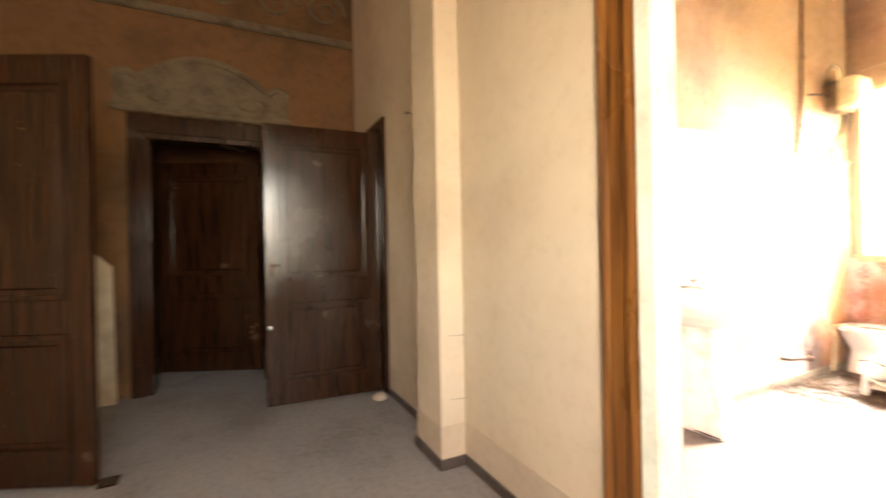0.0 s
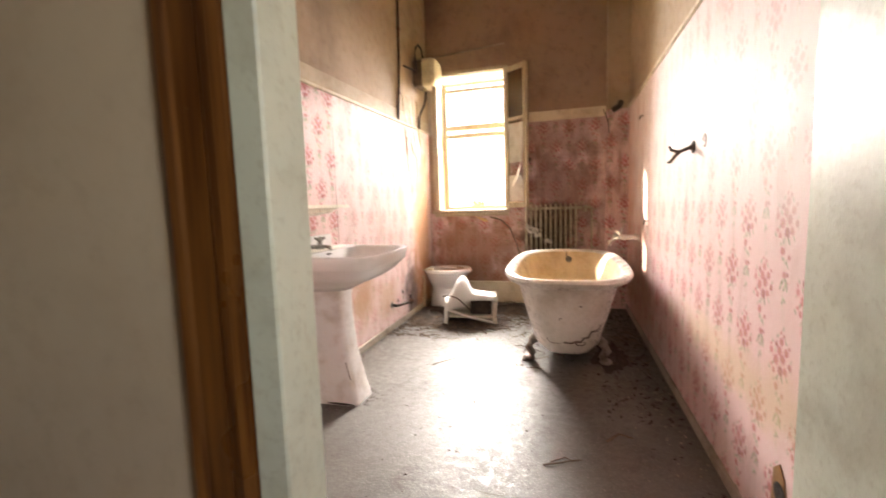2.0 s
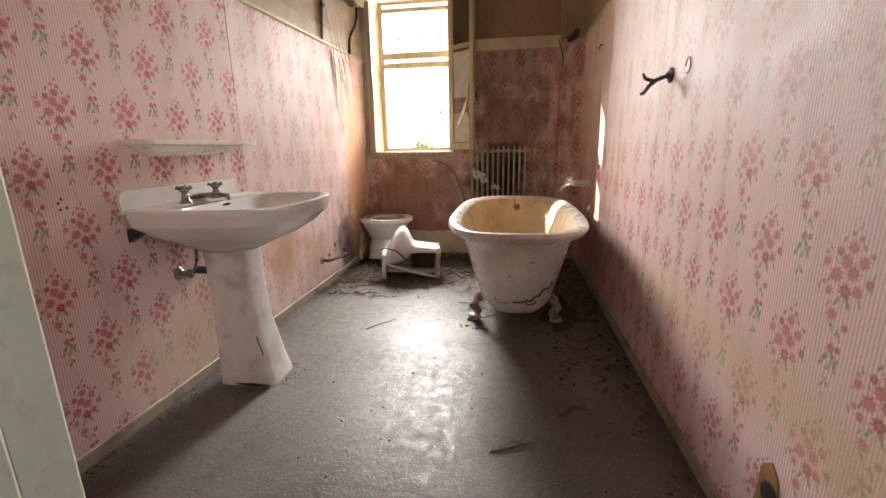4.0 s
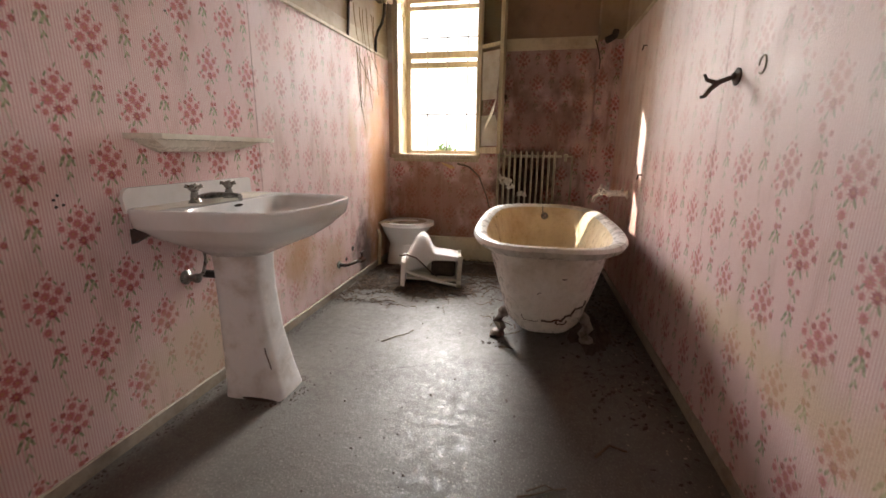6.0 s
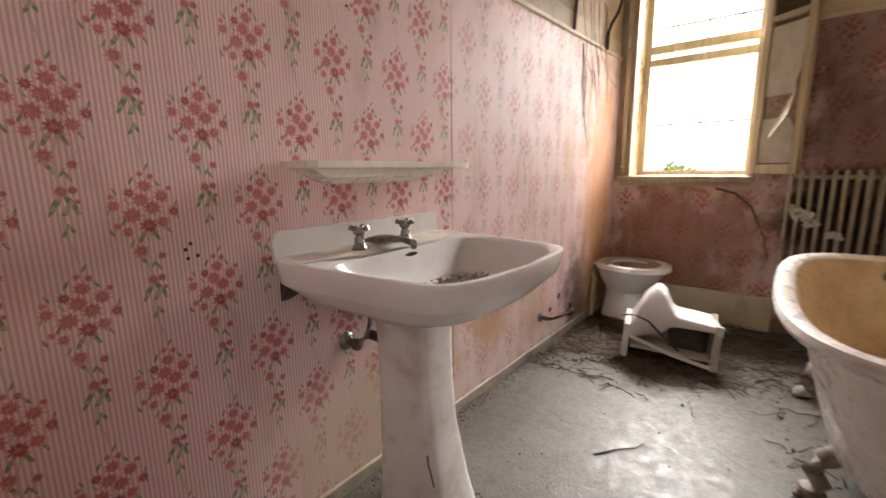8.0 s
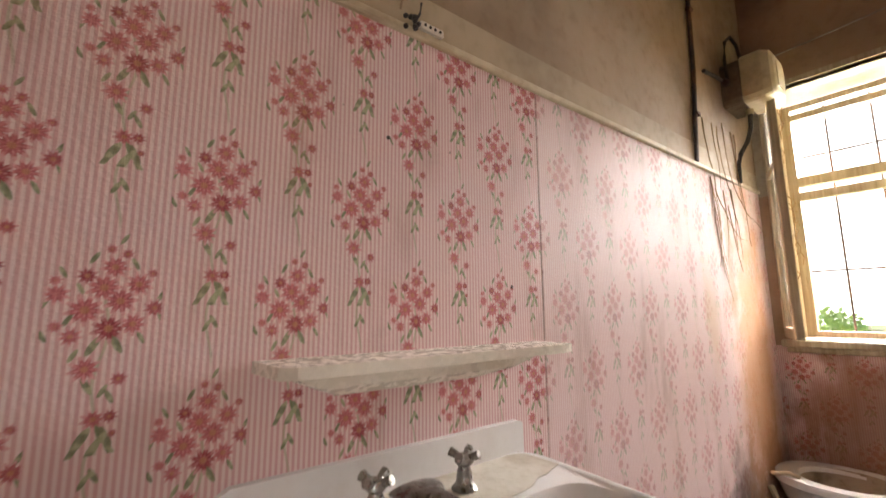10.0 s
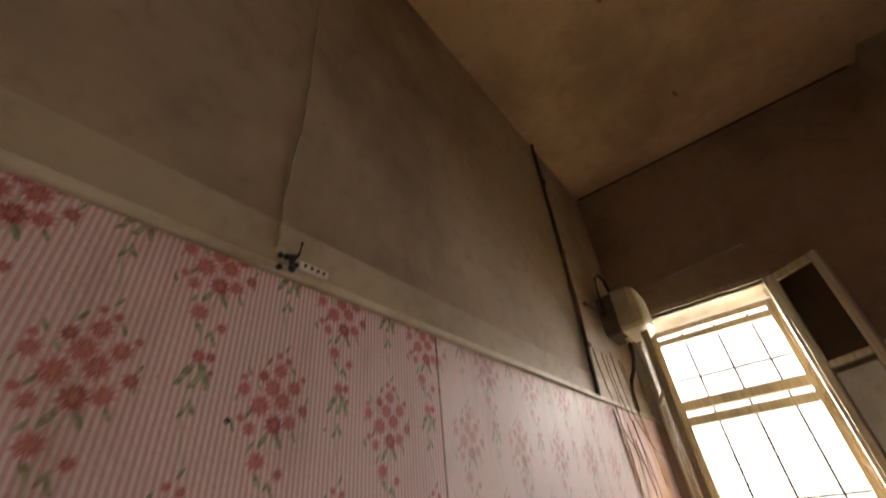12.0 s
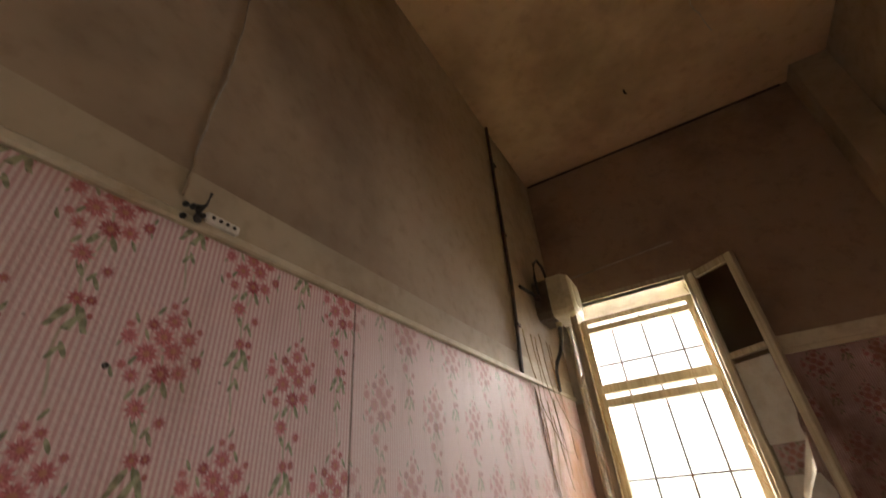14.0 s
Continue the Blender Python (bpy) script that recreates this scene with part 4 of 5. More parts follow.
# ---- overturned bidet ----
def fallen_bidet():
    t = thing("overturned_bidet", (0.64, 5.47, 0), "broken white porcelain bidet lying on its side in debris", "bidet")
    t.rotation_euler = (0, radians(3), radians(12))
    # local x runs along the lying piece
    b = loft([[Vector((x, y, z)) for y, z in ((-0.13, 0.0), (-0.14, 0.14), (-0.13, 0.205), (-0.08, 0.23), (0.10, 0.23), (0.15, 0.20), (0.15, 0.0))] for x in (-0.245, -0.212)])
    part("rim_flange", b, M_porcelain, t, "upright white rim flange")
    rows = []
    for x, zt, zb, hy, e in ((-0.215, 0.232, 0.10, 0.13, 3.0), (-0.18, 0.305, 0.10, 0.138, 2.6), (-0.14, 0.395, 0.11, 0.14, 2.3), (-0.10, 0.438, 0.12, 0.14, 2.2), (-0.07, 0.442, 0.13, 0.14, 2.2), (-0.04, 0.42, 0.15, 0.138, 2.4), (-0.015, 0.365, 0.19, 0.134, 3.0), (0.005, 0.315, 0.215, 0.13, 4.5), (0.03, 0.292, 0.225, 0.128, 7.0), (0.12, 0.284, 0.23, 0.126, 8.0), (0.216, 0.272, 0.23, 0.128, 8.0)):
        row = []
        for i in range(36):
            a = 2 * math.pi * i / 36
            ca, sa = math.cos(a), math.sin(a)
            row.append(Vector((x, 0.01 + hy * math.copysign(abs(ca) ** (2 / e), ca), (zt + zb) / 2 + (zt - zb) / 2 * math.copysign(abs(sa) ** (2 / e), sa))))
        rows.append(row)
    part("bowl", loft(rows), M_porcelain, t, "bulging white bowl running into a flat column", True)
    b = bmesh.new()
    box((-0.02, 0.105, 0.02), (0.215, 0.13, 0.232), 0.006, b)
    box((-0.20, -0.12, 0.06), (0.215, 0.10, 0.078), 0.004, b)
    box((-0.20, 0.08, 0.06), (0.0, 0.11, 0.2), 0.004, b)
    part("hollow_column", b, M_deckdust, t, "hollow white column, open at the side")
    tube_pts = [(-0.205, -0.12, 0.13), (-0.10, -0.125, 0.10), (0.02, -0.125, 0.065), (0.215, -0.125, 0.03)]
    part("lower_edge", tube(tube_pts, 0.012), M_porcelain, t, "slanting white lower edge", True)
    b = loft([[Vector((x, y, z)) for y, z in ((-0.145, 0.0), (-0.15, 0.05), (-0.12, 0.07), (-0.12, 0.21), (-0.15, 0.235), (-0.145, 0.285), (-0.10, 0.275), (-0.06, 0.245), (0.10, 0.245), (0.14, 0.275), (0.15, 0.0))] for x in (0.215, 0.25)])
    part("foot_flange", b, M_deckdust, t, "lobed white foot flange")
    # dirt-coloured block stands in for the shade inside the hollow
    part("shadowed_core", box((0.0, -0.04, 0.08), (0.2, 0.10, 0.225), 0.01), M_dirt, t, "dark block painting the shade inside the hollow column")
    part("bent_wire", tube([(-0.26, -0.17, 0.27), (-0.20, -0.18, 0.285), (-0.12, -0.18, 0.26), (-0.02, -0.18, 0.17), (0.05, -0.19, 0.12)], 0.006), M_iron, t, "bent rusty wire", True)
    return t


fallen_bidet()


# ---- radiator ----
def radiator():
    x0, x1, z0, z1 = 1.10, 1.66, 0.315, 1.105
    n = 11
    t = thing("radiator", (x0, Y1 - 0.14, z0), "old ribbed cast iron radiator with flaking paint", "radiator")
    step = 0.0517
    me = None
    for i in range(n):
        if me is None:
            b = bmesh.new()
            for y in (0.0, 0.075):
                rows = []
                for z, hw, hd in ((0.0, 0.006, 0.012), (0.02, 0.0105, 0.026), (0.06, 0.010, 0.022), (0.40, 0.0085, 0.018), (0.72, 0.010, 0.022), (0.765, 0.0105, 0.026), (0.79, 0.006, 0.012)):
                    rows.append(oval(0, y, hw, hd, z, 2.4, 12))
                loft(rows, b)
            box((-0.0085, 0.0, 0.02), (0.0085, 0.075, 0.065), 0.0, b)
            box((-0.0085, 0.0, 0.72), (0.0085, 0.075, 0.765), 0.0, b)
            ob = part("rib", b, M_radiator, t, "", True)
            me = ob.data
        else:
            ob = new("rib", me)
            ob.parent = t
        ob.location = (0.0215 + step * i, 0, 0)
    for z in (0.045, 0.745):
        part("header_pipe", tube([(0.02, 0.0375, z), (x1 - x0 + 0.04, 0.0375, z)], 0.013), M_radiator, t, "", True)
    part("valve", lathe([(0.012, 0), (0.015, 0.02), (0.010, 0.04), (0.02, 0.045), (0.02, 0.065), (0.007, 0.07)], (x1 - x0 + 0.075, 0.0375, 0.70), (0, 0, 1), 14), M_radiator, t, "", True)
    part("supply_pipe", tube([(x1 - x0 + 0.075, 0.0375, 0.745), (x1 - x0 + 0.13, 0.05, 0.745), (x1 - x0 + 0.14, 0.08, 0.70), (x1 - x0 + 0.14, 0.09, -0.30)], 0.010), M_radiator, t, "", True)
    for x in (0.0215 + step, 0.0215 + 9 * step):
        part("wall_bracket", box((x - 0.01, 0.05, 0.068), (x + 0.01, 0.139, 0.09), 0.002), M_iron, t)
    return t


radiator()

# ---- hall: doors ----
def panel_leaf(parent, w, h, t, material):
    """A panelled leaf along local x, its faces on local y."""
    st = 0.11
    rails = ((0.0, 0.17), (0.78, 0.96), (h - 0.13, h))
    part("stile", box((0, -t, 0), (st, t, h), 0.004), material, parent)
    part("stile", box((w - st, -t, 0), (w, t, h), 0.004), material, parent)
    for a, c in rails:
        part("rail", box((st, -t, a), (w - st, t, c), 0.004), material, parent)
    for a, c in ((0.17, 0.78), (0.96, h - 0.13)):
        b = bmesh.new()
        box((st, -t * 0.35, a), (w - st, t * 0.35, c), 0, b)
        box((st + 0.05, -t * 0.75, a + 0.05), (w - st - 0.05, t * 0.75, c - 0.05), 0.012, b)
        part("panel", b, material, parent)
        b = join_boxes([((st, s * t * 0.9 - 0.012, z - 0.012), (w - st, s * t * 0.9 + 0.012, z + 0.012)) for s in (-1, 1) for z in (a + 0.012, c - 0.012)] + [((x - 0.012, s * t * 0.9 - 0.012, a + 0.024), (x + 0.012, s * t * 0.9 + 0.012, c - 0.024)) for s in (-1, 1) for x in (st + 0.012, w - st - 0.012)])
        part("panel_moulding", b, material, parent)


leaf = thing("door_hall", (-1.545, HY - 0.03, 0.012), "dark walnut panelled door standing open in the hall", "door", kind="structure")
leaf.rotation_euler = (0, 0, radians(-92.3))
panel_leaf(leaf, 0.90, 2.17, 0.02, M_walnut)
part("door_handle", tube([(0.86, 0.02, 1.08), (0.86, 0.06, 1.08), (0.79, 0.065, 1.08)], 0.008), M_iron, leaf, "dull metal handle", True)
part("lock_plate", box((0.84, 0.020, 0.99), (0.87, 0.024, 1.12)), M_iron, leaf)
part("keyhole_knob", lathe([(0.018, 0), (0.02, 0.01), (0.004, 0.016)], (0.875, 0.02, 0.60), (0, 1, 0), 12), M_chrome, leaf, "", True)
leaf2 = thing("door_hall", (-0.84, 0.34, 0.012), "dark brown panelled double door leaf standing open", "door", kind="structure")
leaf2.rotation_euler = (0, 0, math.atan2(-0.9, -0.40))
panel_leaf(leaf2, 0.85, 2.22, 0.022, M_walnut)
post = structure("door_post_hall", box((-0.90, 0.345, 0), (-0.80, 0.43, 0.012)), M_walnut, "wooden floor pivot of the open door leaf")

fr = thing("door_frame", (HX0, OY0, 0), "dark walnut door frame of the hall doorway", "door frame", kind="structure")
for lo, hi in (((HX0 - 0.25, OY0 - 0.05, 0), (HX0 + 0.02, OY0, OH)), ((HX0 - 0.25, OY1, 0), (HX0 + 0.02, OY1 + 0.05, OH)), ((HX0 - 0.25, OY0 - 0.05, OH), (HX0 + 0.02, OY1 + 0.05, OH + 0.05)), ((HX0, OY0 - 0.16, 0), (HX0 + 0.04, OY0 - 0.051, OH + 0.05)), ((HX0, OY1 + 0.051, 0), (HX0 + 0.04, OY1 + 0.16, OH + 0.05)), ((HX0, OY0 - 0.16, OH + 0.051), (HX0 + 0.04, OY1 + 0.16, OH + 0.20))):
    wpart("casing", box(lo, hi, 0.004), M_walnut, fr)
inner_leaf = thing("door_inner", (HX0 - 0.75, OY0 - 0.05, 0.01), "dark panelled door in the unlit room behind the hall", "door", kind="structure")
inner_leaf.rotation_euler = (0, 0, radians(66))
panel_leaf(inner_leaf, 1.0, 2.1, 0.02, M_walnut)
fr2 = thing("door_frame", (-1.5, HY, 0), "dark walnut frame of the corner doorway in the hall", "door frame", kind="structure")
for lo, hi in (((-1.5, HY - 0.03, 0), (-1.42, Y0, 2.3)), ((-2.32, HY - 0.03, 0), (-2.24, Y0, 2.3)), ((-2.24, HY - 0.03, 2.22), (-1.5, Y0, 2.3))):
    wpart("casing", box(lo, hi, 0.004), M_walnut, fr2)

# stucco overdoor: a shaped cartouche with scrolls and a moulded edge
od = thing("overdoor_relief", (HX0, 0.80, 2.40), "arched stucco overdoor relief with scrolls", "relief")
top = []
for k in range(41):
    s = -1 + 2 * k / 40
    a = abs(s)
    z = 0.50 - 0.42 * a ** 2 if a < 0.6 else 0.349 - 0.5 * (a - 0.6) if a < 0.75 else 0.274 + 0.05 * math.sin((a - 0.75) * 12)
    top.append((s * 0.68, z))
b = loft([[Vector((x, y, z)) for y, z in top] + [Vector((x, 0.68, 0.0)), Vector((x, -0.68, 0.0))] for x in (0.0, 0.035)])
part("field", b, M_stucco, od)
part("arched_moulding", tube([(0.04, y, z) for y, z in top], 0.028), M_stucco, od, "", True)
part("base_moulding", tube([(0.04, -0.70, 0.02), (0.04, 0.70, 0.02)], 0.03), M_stucco, od, "", True)
for s in (-1, 1):
    pts = [(0.05, s * (0.36 + 0.14 * (1 - k / 26) * math.cos(k * 0.45)), 0.15 + 0.08 * (1 - k / 26) * math.sin(k * 0.45)) for k in range(25)]
    part("scroll", tube(pts, 0.022, None, 8, 0.008), M_stucco, od, "", True)
b = lathe([(0.002, 0), (0.13, 0.0), (0.15, 0.02), (0.12, 0.035), (0.06, 0.05), (0.002, 0.06)], (0.035, 0, 0.26), (1, 0, 0), 24)
part("medallion", b, M_stucco, od, "", True)
# frieze high on the far wall
fz = thing("hall_frieze", (HX0, 0.75, 3.26), "stucco frieze band with scrolled ornament high on the wall", "frieze", kind="structure")
part("lower_moulding", box((0, -1.38, 0.0), (0.06, 1.38, 0.07), 0.015), M_stucco, fz)
part("upper_moulding", box((0, -1.38, 0.60), (0.10, 1.38, 0.70), 0.02), M_stucco, fz)
for i in range(6):
    y = -1.15 + i * 0.45
    pts = [(0.02, y + 0.20 * math.cos(k * 0.4) * (1 - k / 30), 0.33 + 0.2 * math.sin(k * 0.4) * (1 - k / 30)) for k in range(26)]
    part("scroll", tube(pts, 0.02, None, 6, 0.008), M_stucco, fz, "", True)
brd = thing("leaning_board", (-2.30, 0.02, 0.0), "pale cream board leaning beside the hall doorway", "board")
b = loft([[Vector((x + 0.02 * z, y, z)) for y, z in ((-0.14, 0.0), (-0.14, 1.19), (0.0, 1.2), (0.10, 1.1), (0.11, 0.0))] for x in (0.0, 0.03)])
part("board", b, M_cream, brd)
rub = thing("door_stop_stone", (-1.33, 2.02, 0.0), "small pale lump of plaster on the hall floor", "rubble")
part("lump", lathe([(0.03, 0.0), (0.06, 0.015), (0.05, 0.045), (0.01, 0.06)], (0, 0, 0), (0, 0, 1), 9), M_dado, rub)

# ---- left wall: cables, conduit, meter box, crack ----
rg = random.Random(21)
structure("plaster_crack_left", tube(crack_line([(0.002, 3.69, 2.05), (0.002, 3.71, 2.4), (0.002, 3.70, 2.9), (0.002, 3.72, H)], rg, 8, 0.003), 0.0022, None, 6), M_skirting, "thin cable running up the plaster to the ceiling")
structure("plaster_crack_lower", tube(crack_line([(0.008, 3.69, 1.95), (0.008, 3.69, 2.05)], rg, 4, 0.003), 0.003, None, 6), M_ochre, "plastered-over cable above the rail")
kn = thing("broken_socket", (0.018, 3.70, 1.905), "burnt remains of a wall socket on the dado rail", "socket")
b = bmesh.new()
for k in range(9):
    p = Vector((rg.uniform(0, 0.012), rg.uniform(-0.018, 0.018), rg.uniform(-0.03, 0.025)))
    lathe([(0.001, 0), (0.0065, 0.003), (0.005, 0.010), (0.001, 0.013)], p, (1, rg.uniform(-0.6, 0.6), rg.uniform(-0.6, 0.6)), 7, b)
part("burnt_lump", b, M_cable, kn)
part("wire_end", tube([(0.01, 0.01, 0.0), (0.03, 0.015, 0.02), (0.028, 0.02, 0.05)], 0.003), M_cable, kn)
cl = part("terminal_strip", box((0.0, 0.03, 0.002), (0.014, 0.10, 0.022), 0.003), M_paperwhite, kn, "white terminal strip")
for k in range(4):
    part("screw_hole", lathe([(0.004, 0.0), (0.004, 0.002)], (0.0135, 0.042 + k * 0.015, 0.012), (1, 0, 0), 8), M_cable, kn)

cond = thing("conduit", (0.0, 5.46, 1.95), "dark metal conduit running down the plaster wall", "conduit")
part("tube_run", tube([(0.012, 5.505 - 5.46, H - 1.95), (0.012, 0.02, 1.0), (0.012, 0.0, 0.5), (0.012, -0.075, 0.0)], 0.011), M_iron, cond, "", True)
for z in (0.25, 0.85, 1.45):
    part("clip", box((0.0, -0.06 + z * 0.07, z), (0.026, -0.02 + z * 0.07, z + 0.02), 0.003), M_iron, cond)

mb = thing("meter_box", (0.0, 6.02, 2.38), "cream bakelite electric meter box with cables", "electric box")
rows = []
for x, k, zz in ((0.0, 0.008, 0), (0.095, 0.008, 0), (0.10, 0.0, 0), (0.195, 0.0, 0), (0.23, 0.014, 0), (0.242, 0.04, 0)):
    rows.append([Vector((x, y, z)) for y, z in ((-0.145 + k, 0.03 + k), (-0.13 + k, 0.008 + k), (-0.11 + k, k), (0.11 - k, k), (0.13 - k, 0.008 + k), (0.145 - k, 0.03 + k), (0.145 - k, 0.25 - k), (0.13 - k, 0.272 - k), (0.11 - k, 0.28 - k), (-0.11 + k, 0.28 - k), (-0.13 + k, 0.272 - k), (-0.145 + k, 0.25 - k))])
part("case", loft(rows[:2]), M_case, mb, "dark back half of the case")
part("cover", loft([[p + Vector((0.001, 0, 0)) for p in r] for r in rows[2:]]), M_box, mb, "rounded cream cover")
part("window_groove", box((0.240, -0.05, 0.07), (0.247, 0.05, 0.22), 0.003), M_box, mb)
part("lower_gland", lathe([(0.02, 0), (0.02, 0.03)], (0.09, 0.0, -0.028), (0, 0, 1), 14), M_box, mb, "", True)
part("top_loop_cable", tube([(0.04, -0.15, 0.16), (0.05, -0.20, 0.26), (0.06, -0.20, 0.36), (0.07, -0.14, 0.41), (0.08, -0.08, 0.38), (0.09, -0.05, 0.27)], 0.009), M_cable, mb, "", True)
part("side_cable", tube([(0.02, -0.145, 0.14), (0.02, -0.18, 0.15), (0.02, -0.24, 0.145), (0.015, -0.43, 0.12)], 0.010), M_cable, mb, "", True)
part("side_gland", lathe([(0.018, 0), (0.022, 0.02), (0.014, 0.04)], (0.03, -0.143, 0.14), (0, -1, 0), 10), M_iron, mb, "", True)
part("main_cable", tube([(0.09, 0.0, -0.025), (0.085, 0.005, -0.10), (0.06, 0.01, -0.18), (0.03, -0.02, -0.25), (0.02, -0.05, -0.32), (0.02, -0.06, -0.43)], 0.013), M_cable, mb, "thick black cable", True)


def ragged(start, heading, length, rng_, wobble, radius):
    p = Vector(start)
    d = Vector(heading).normalized()
    pts = [p.copy()]
    n = max(4, int(length / 0.05))
    for k in range(n):
        d = (d + Vector((0.0, rng_.uniform(-1, 1), rng_.uniform(-1, 1))) * wobble).normalized()
        p = p + d * length / n
        p.x = max(0.008, p.x)
        pts.append(p.copy())
    return pts


# dead creeper on the wall below the box and round the window
vb = bmesh.new()
for k in range(6):
    st = (0.012 + 0.006 * k, 5.52 + 0.07 * k + rg.uniform(-0.03, 0.03), 2.25 - 0.05 * rg.random())
    tube(ragged(st, (0, rg.uniform(-0.12, 0.2), -1), rg.uniform(0.35, 1.0), rg, 0.28, 0.002), 0.0026, vb, 5, 0.0012)
for k in range(7):
    st = (0.009, rg.uniform(5.5, 5.95), rg.uniform(1.6, 1.93))
    tube(ragged(st, (0, rg.uniform(0.1, 0.4), -1), rg.uniform(0.3, 0.7), rg, 0.25, 0.002), 0.0028, vb, 5, 0.001)
tagged(link("creeper_on_wall", vb, M_vine), "dead brown creeper stems hanging down the wall", "dead creeper", kind="stuff")
vb = bmesh.new()
for k in range(34):
    side = k % 2
    x = (WX0 + 0.018) if side == 0 else (WX1 - 0.018)
    y = rg.uniform(Y1 + 0.08, WY - 0.08)
    z = rg.uniform(WZ0 + 0.25, WZ1 - 0.03)
    pts = [Vector((x, y, z))]
    d = Vector((0, rg.uniform(-0.4, 0.4), rg.choice((-1, 1))))
    for q in range(9):
        d = (d + Vector((0, rg.uniform(-0.6, 0.6), rg.uniform(-0.4, 0.4)))).normalized()
        pts.append(pts[-1] + d * 0.035)
        pts[-1].x = x + (1 if side == 0 else -1) * rg.uniform(0.0, 0.022)
        pts[-1].y = min(WY - 0.05, max(Y1 + 0.02, pts[-1].y))
        pts[-1].z = min(WZ1 - 0.01, max(WZ0 + 0.01, pts[-1].z))
    tube(pts, 0.0032, vb, 5, 0.0012)
tagged(link("creeper_in_window", vb, M_vine), "dry creeper stems clinging to the window reveal", "dead creeper", kind="stuff")
structure("corner_strip", box((0.006, Y1 - 0.014, WZ1 - 0.66), (WX0 - 0.031, Y1, WZ1 + 0.02), 0.003), M_skirting, "grey boarding between window and corner")

# pipe stub low on the left wall
ps = thing("pipe_stub", (0.004, 5.06, 0.23), "corroded pipe stub with valve low on the wall", "pipe")
part("flange", lathe([(0.028, 0), (0.03, 0.006), (0.014, 0.014)], (0, 0, 0), (1, 0, 0), 14), M_chrome, ps, "", True)
part("stub", tube([(0.0, 0, 0), (0.05, 0.0, 0.0), (0.07, 0.02, 0.0), (0.09, 0.14, -0.005), (0.10, 0.24, -0.01)], 0.013), M_iron, ps, "", True)
part("valve_body", lathe([(0.016, 0), (0.024, 0.01), (0.024, 0.05), (0.014, 0.06)], (0.097, 0.20, -0.008), (0.1, 1, 0), 12), M_iron, ps, "", True)
part("valve_handle", tube([(0.1, 0.23, 0.0), (0.1, 0.23, 0.05), (0.1, 0.20, 0.055), (0.1, 0.27, 0.055)], 0.008), M_iron, ps, "", True)
for y, z, r in ((5.33, 0.30, 0.018), (5.20, 0.24, 0.014)):
    h = thing("wall_hole", (0.0042, y, z), "dark round pipe hole in the wallpaper", "hole")
    part("hole_rim", lathe([(r, 0.0), (r * 1.2, 0.003), (r * 0.7, 0.002), (0.001, 0.001)], (0, 0, 0), (1, 0, 0), 14), M_cable, h)

# ---- right wall: hook, ring, drain hole ----
hk = thing("wall_hook", (W - 0.004, 3.92, 1.375), "dark iron towel hook on the wallpapered wall", "hook")
part("base_plate", lathe([(0.030, 0.0), (0.031, 0.006), (0.016, 0.012), (0.012, 0.02)], (0, 0, 0), (-1, 0, 0), 18), M_iron, hk, "", True)
part("arm", tube([(0, 0, 0), (-0.03, 0.0, -0.006), (-0.06, 0.0, -0.018), (-0.08, 0.0, -0.022)], 0.009), M_iron, hk, "", True)
part("upper_prong", tube([(-0.07, 0, -0.02), (-0.10, 0.006, -0.008), (-0.108, 0.01, 0.012)], 0.009, None, 8, 0.005), M_iron, hk, "", True)
part("lower_prong", tube([(-0.06, 0, -0.018), (-0.085, -0.004, -0.04), (-0.105, -0.006, -0.068), (-0.118, -0.006, -0.07)], 0.010, None, 8, 0.006), M_iron, hk, "", True)
ring_scar = thing("hook_scar", (W - 0.0045, 3.75, 1.385), "torn ring where a hook is missing", "scar")
part("torn_ring", tube([(-0.001, 0.022 * math.cos(a), 0.028 * math.sin(a)) for a in [2 * math.pi * k / 20 for k in range(18)]], 0.003), M_skirting, ring_scar)
dh = thing("drain_hole", (W - 0.0045, 2.935, 0.0), "dark pipe hole in a patch of stripped brown wall", "hole")
part("stripped_patch", loft([[Vector((x, y, z)) for y, z in ((-0.05, 0.09), (-0.055, 0.20), (-0.03, 0.31), (0.0, 0.34), (0.035, 0.31), (0.045, 0.18), (0.04, 0.09))] for x in (0.0, -0.003)]), aged("bare_board", (0.34, 0.19, 0.08), (0.18, 0.09, 0.04), 8, 40), dh, "stripped brown patch")
part("dark_hole", lathe([(0.03, 0.0), (0.034, 0.003), (0.028, 0.004), (0.0005, 0.002)], (-0.003, -0.012, 0.255), (-1, 0, 0), 18), M_cable, dh)
for y, z in ((5.37, 1.80), (5.13, 0.96)):
    nl = thing("wall_nail", (W - 0.004, y, z), "dark nail in the wallpapered wall", "nail")
    part("shank", tube([(0, 0, 0), (-0.02, 0.0, 0.0), (-0.028, 0.0, -0.03)], 0.005), M_iron, nl)
for y, z in ((3.150, 0.957), (3.163, 0.926), (3.141, 0.922), (3.138, 0.944), (3.66, 1.62), (4.05, 1.30)):
    nh = thing("nail_hole", (0.0042, y, z), "small dark nail hole in the flowered wallpaper", "hole", "nail holes in the wallpaper")
    part("rim", lathe([(0.0048, 0.0), (0.0042, 0.0016), (0.002, 0.0012), (0.0004, 0.0006)], (0, 0, 0), (1, 0, 0), 9), M_cable, nh)
nl = thing("wall_nail", (-0.863, HY, 2.161), "bent dark nail in the cream hall wall", "nail")
part("shank", tube([(0, 0.004, 0), (0.0, -0.03, 0.004), (0.008, -0.045, -0.012)], 0.006), M_iron, nl)
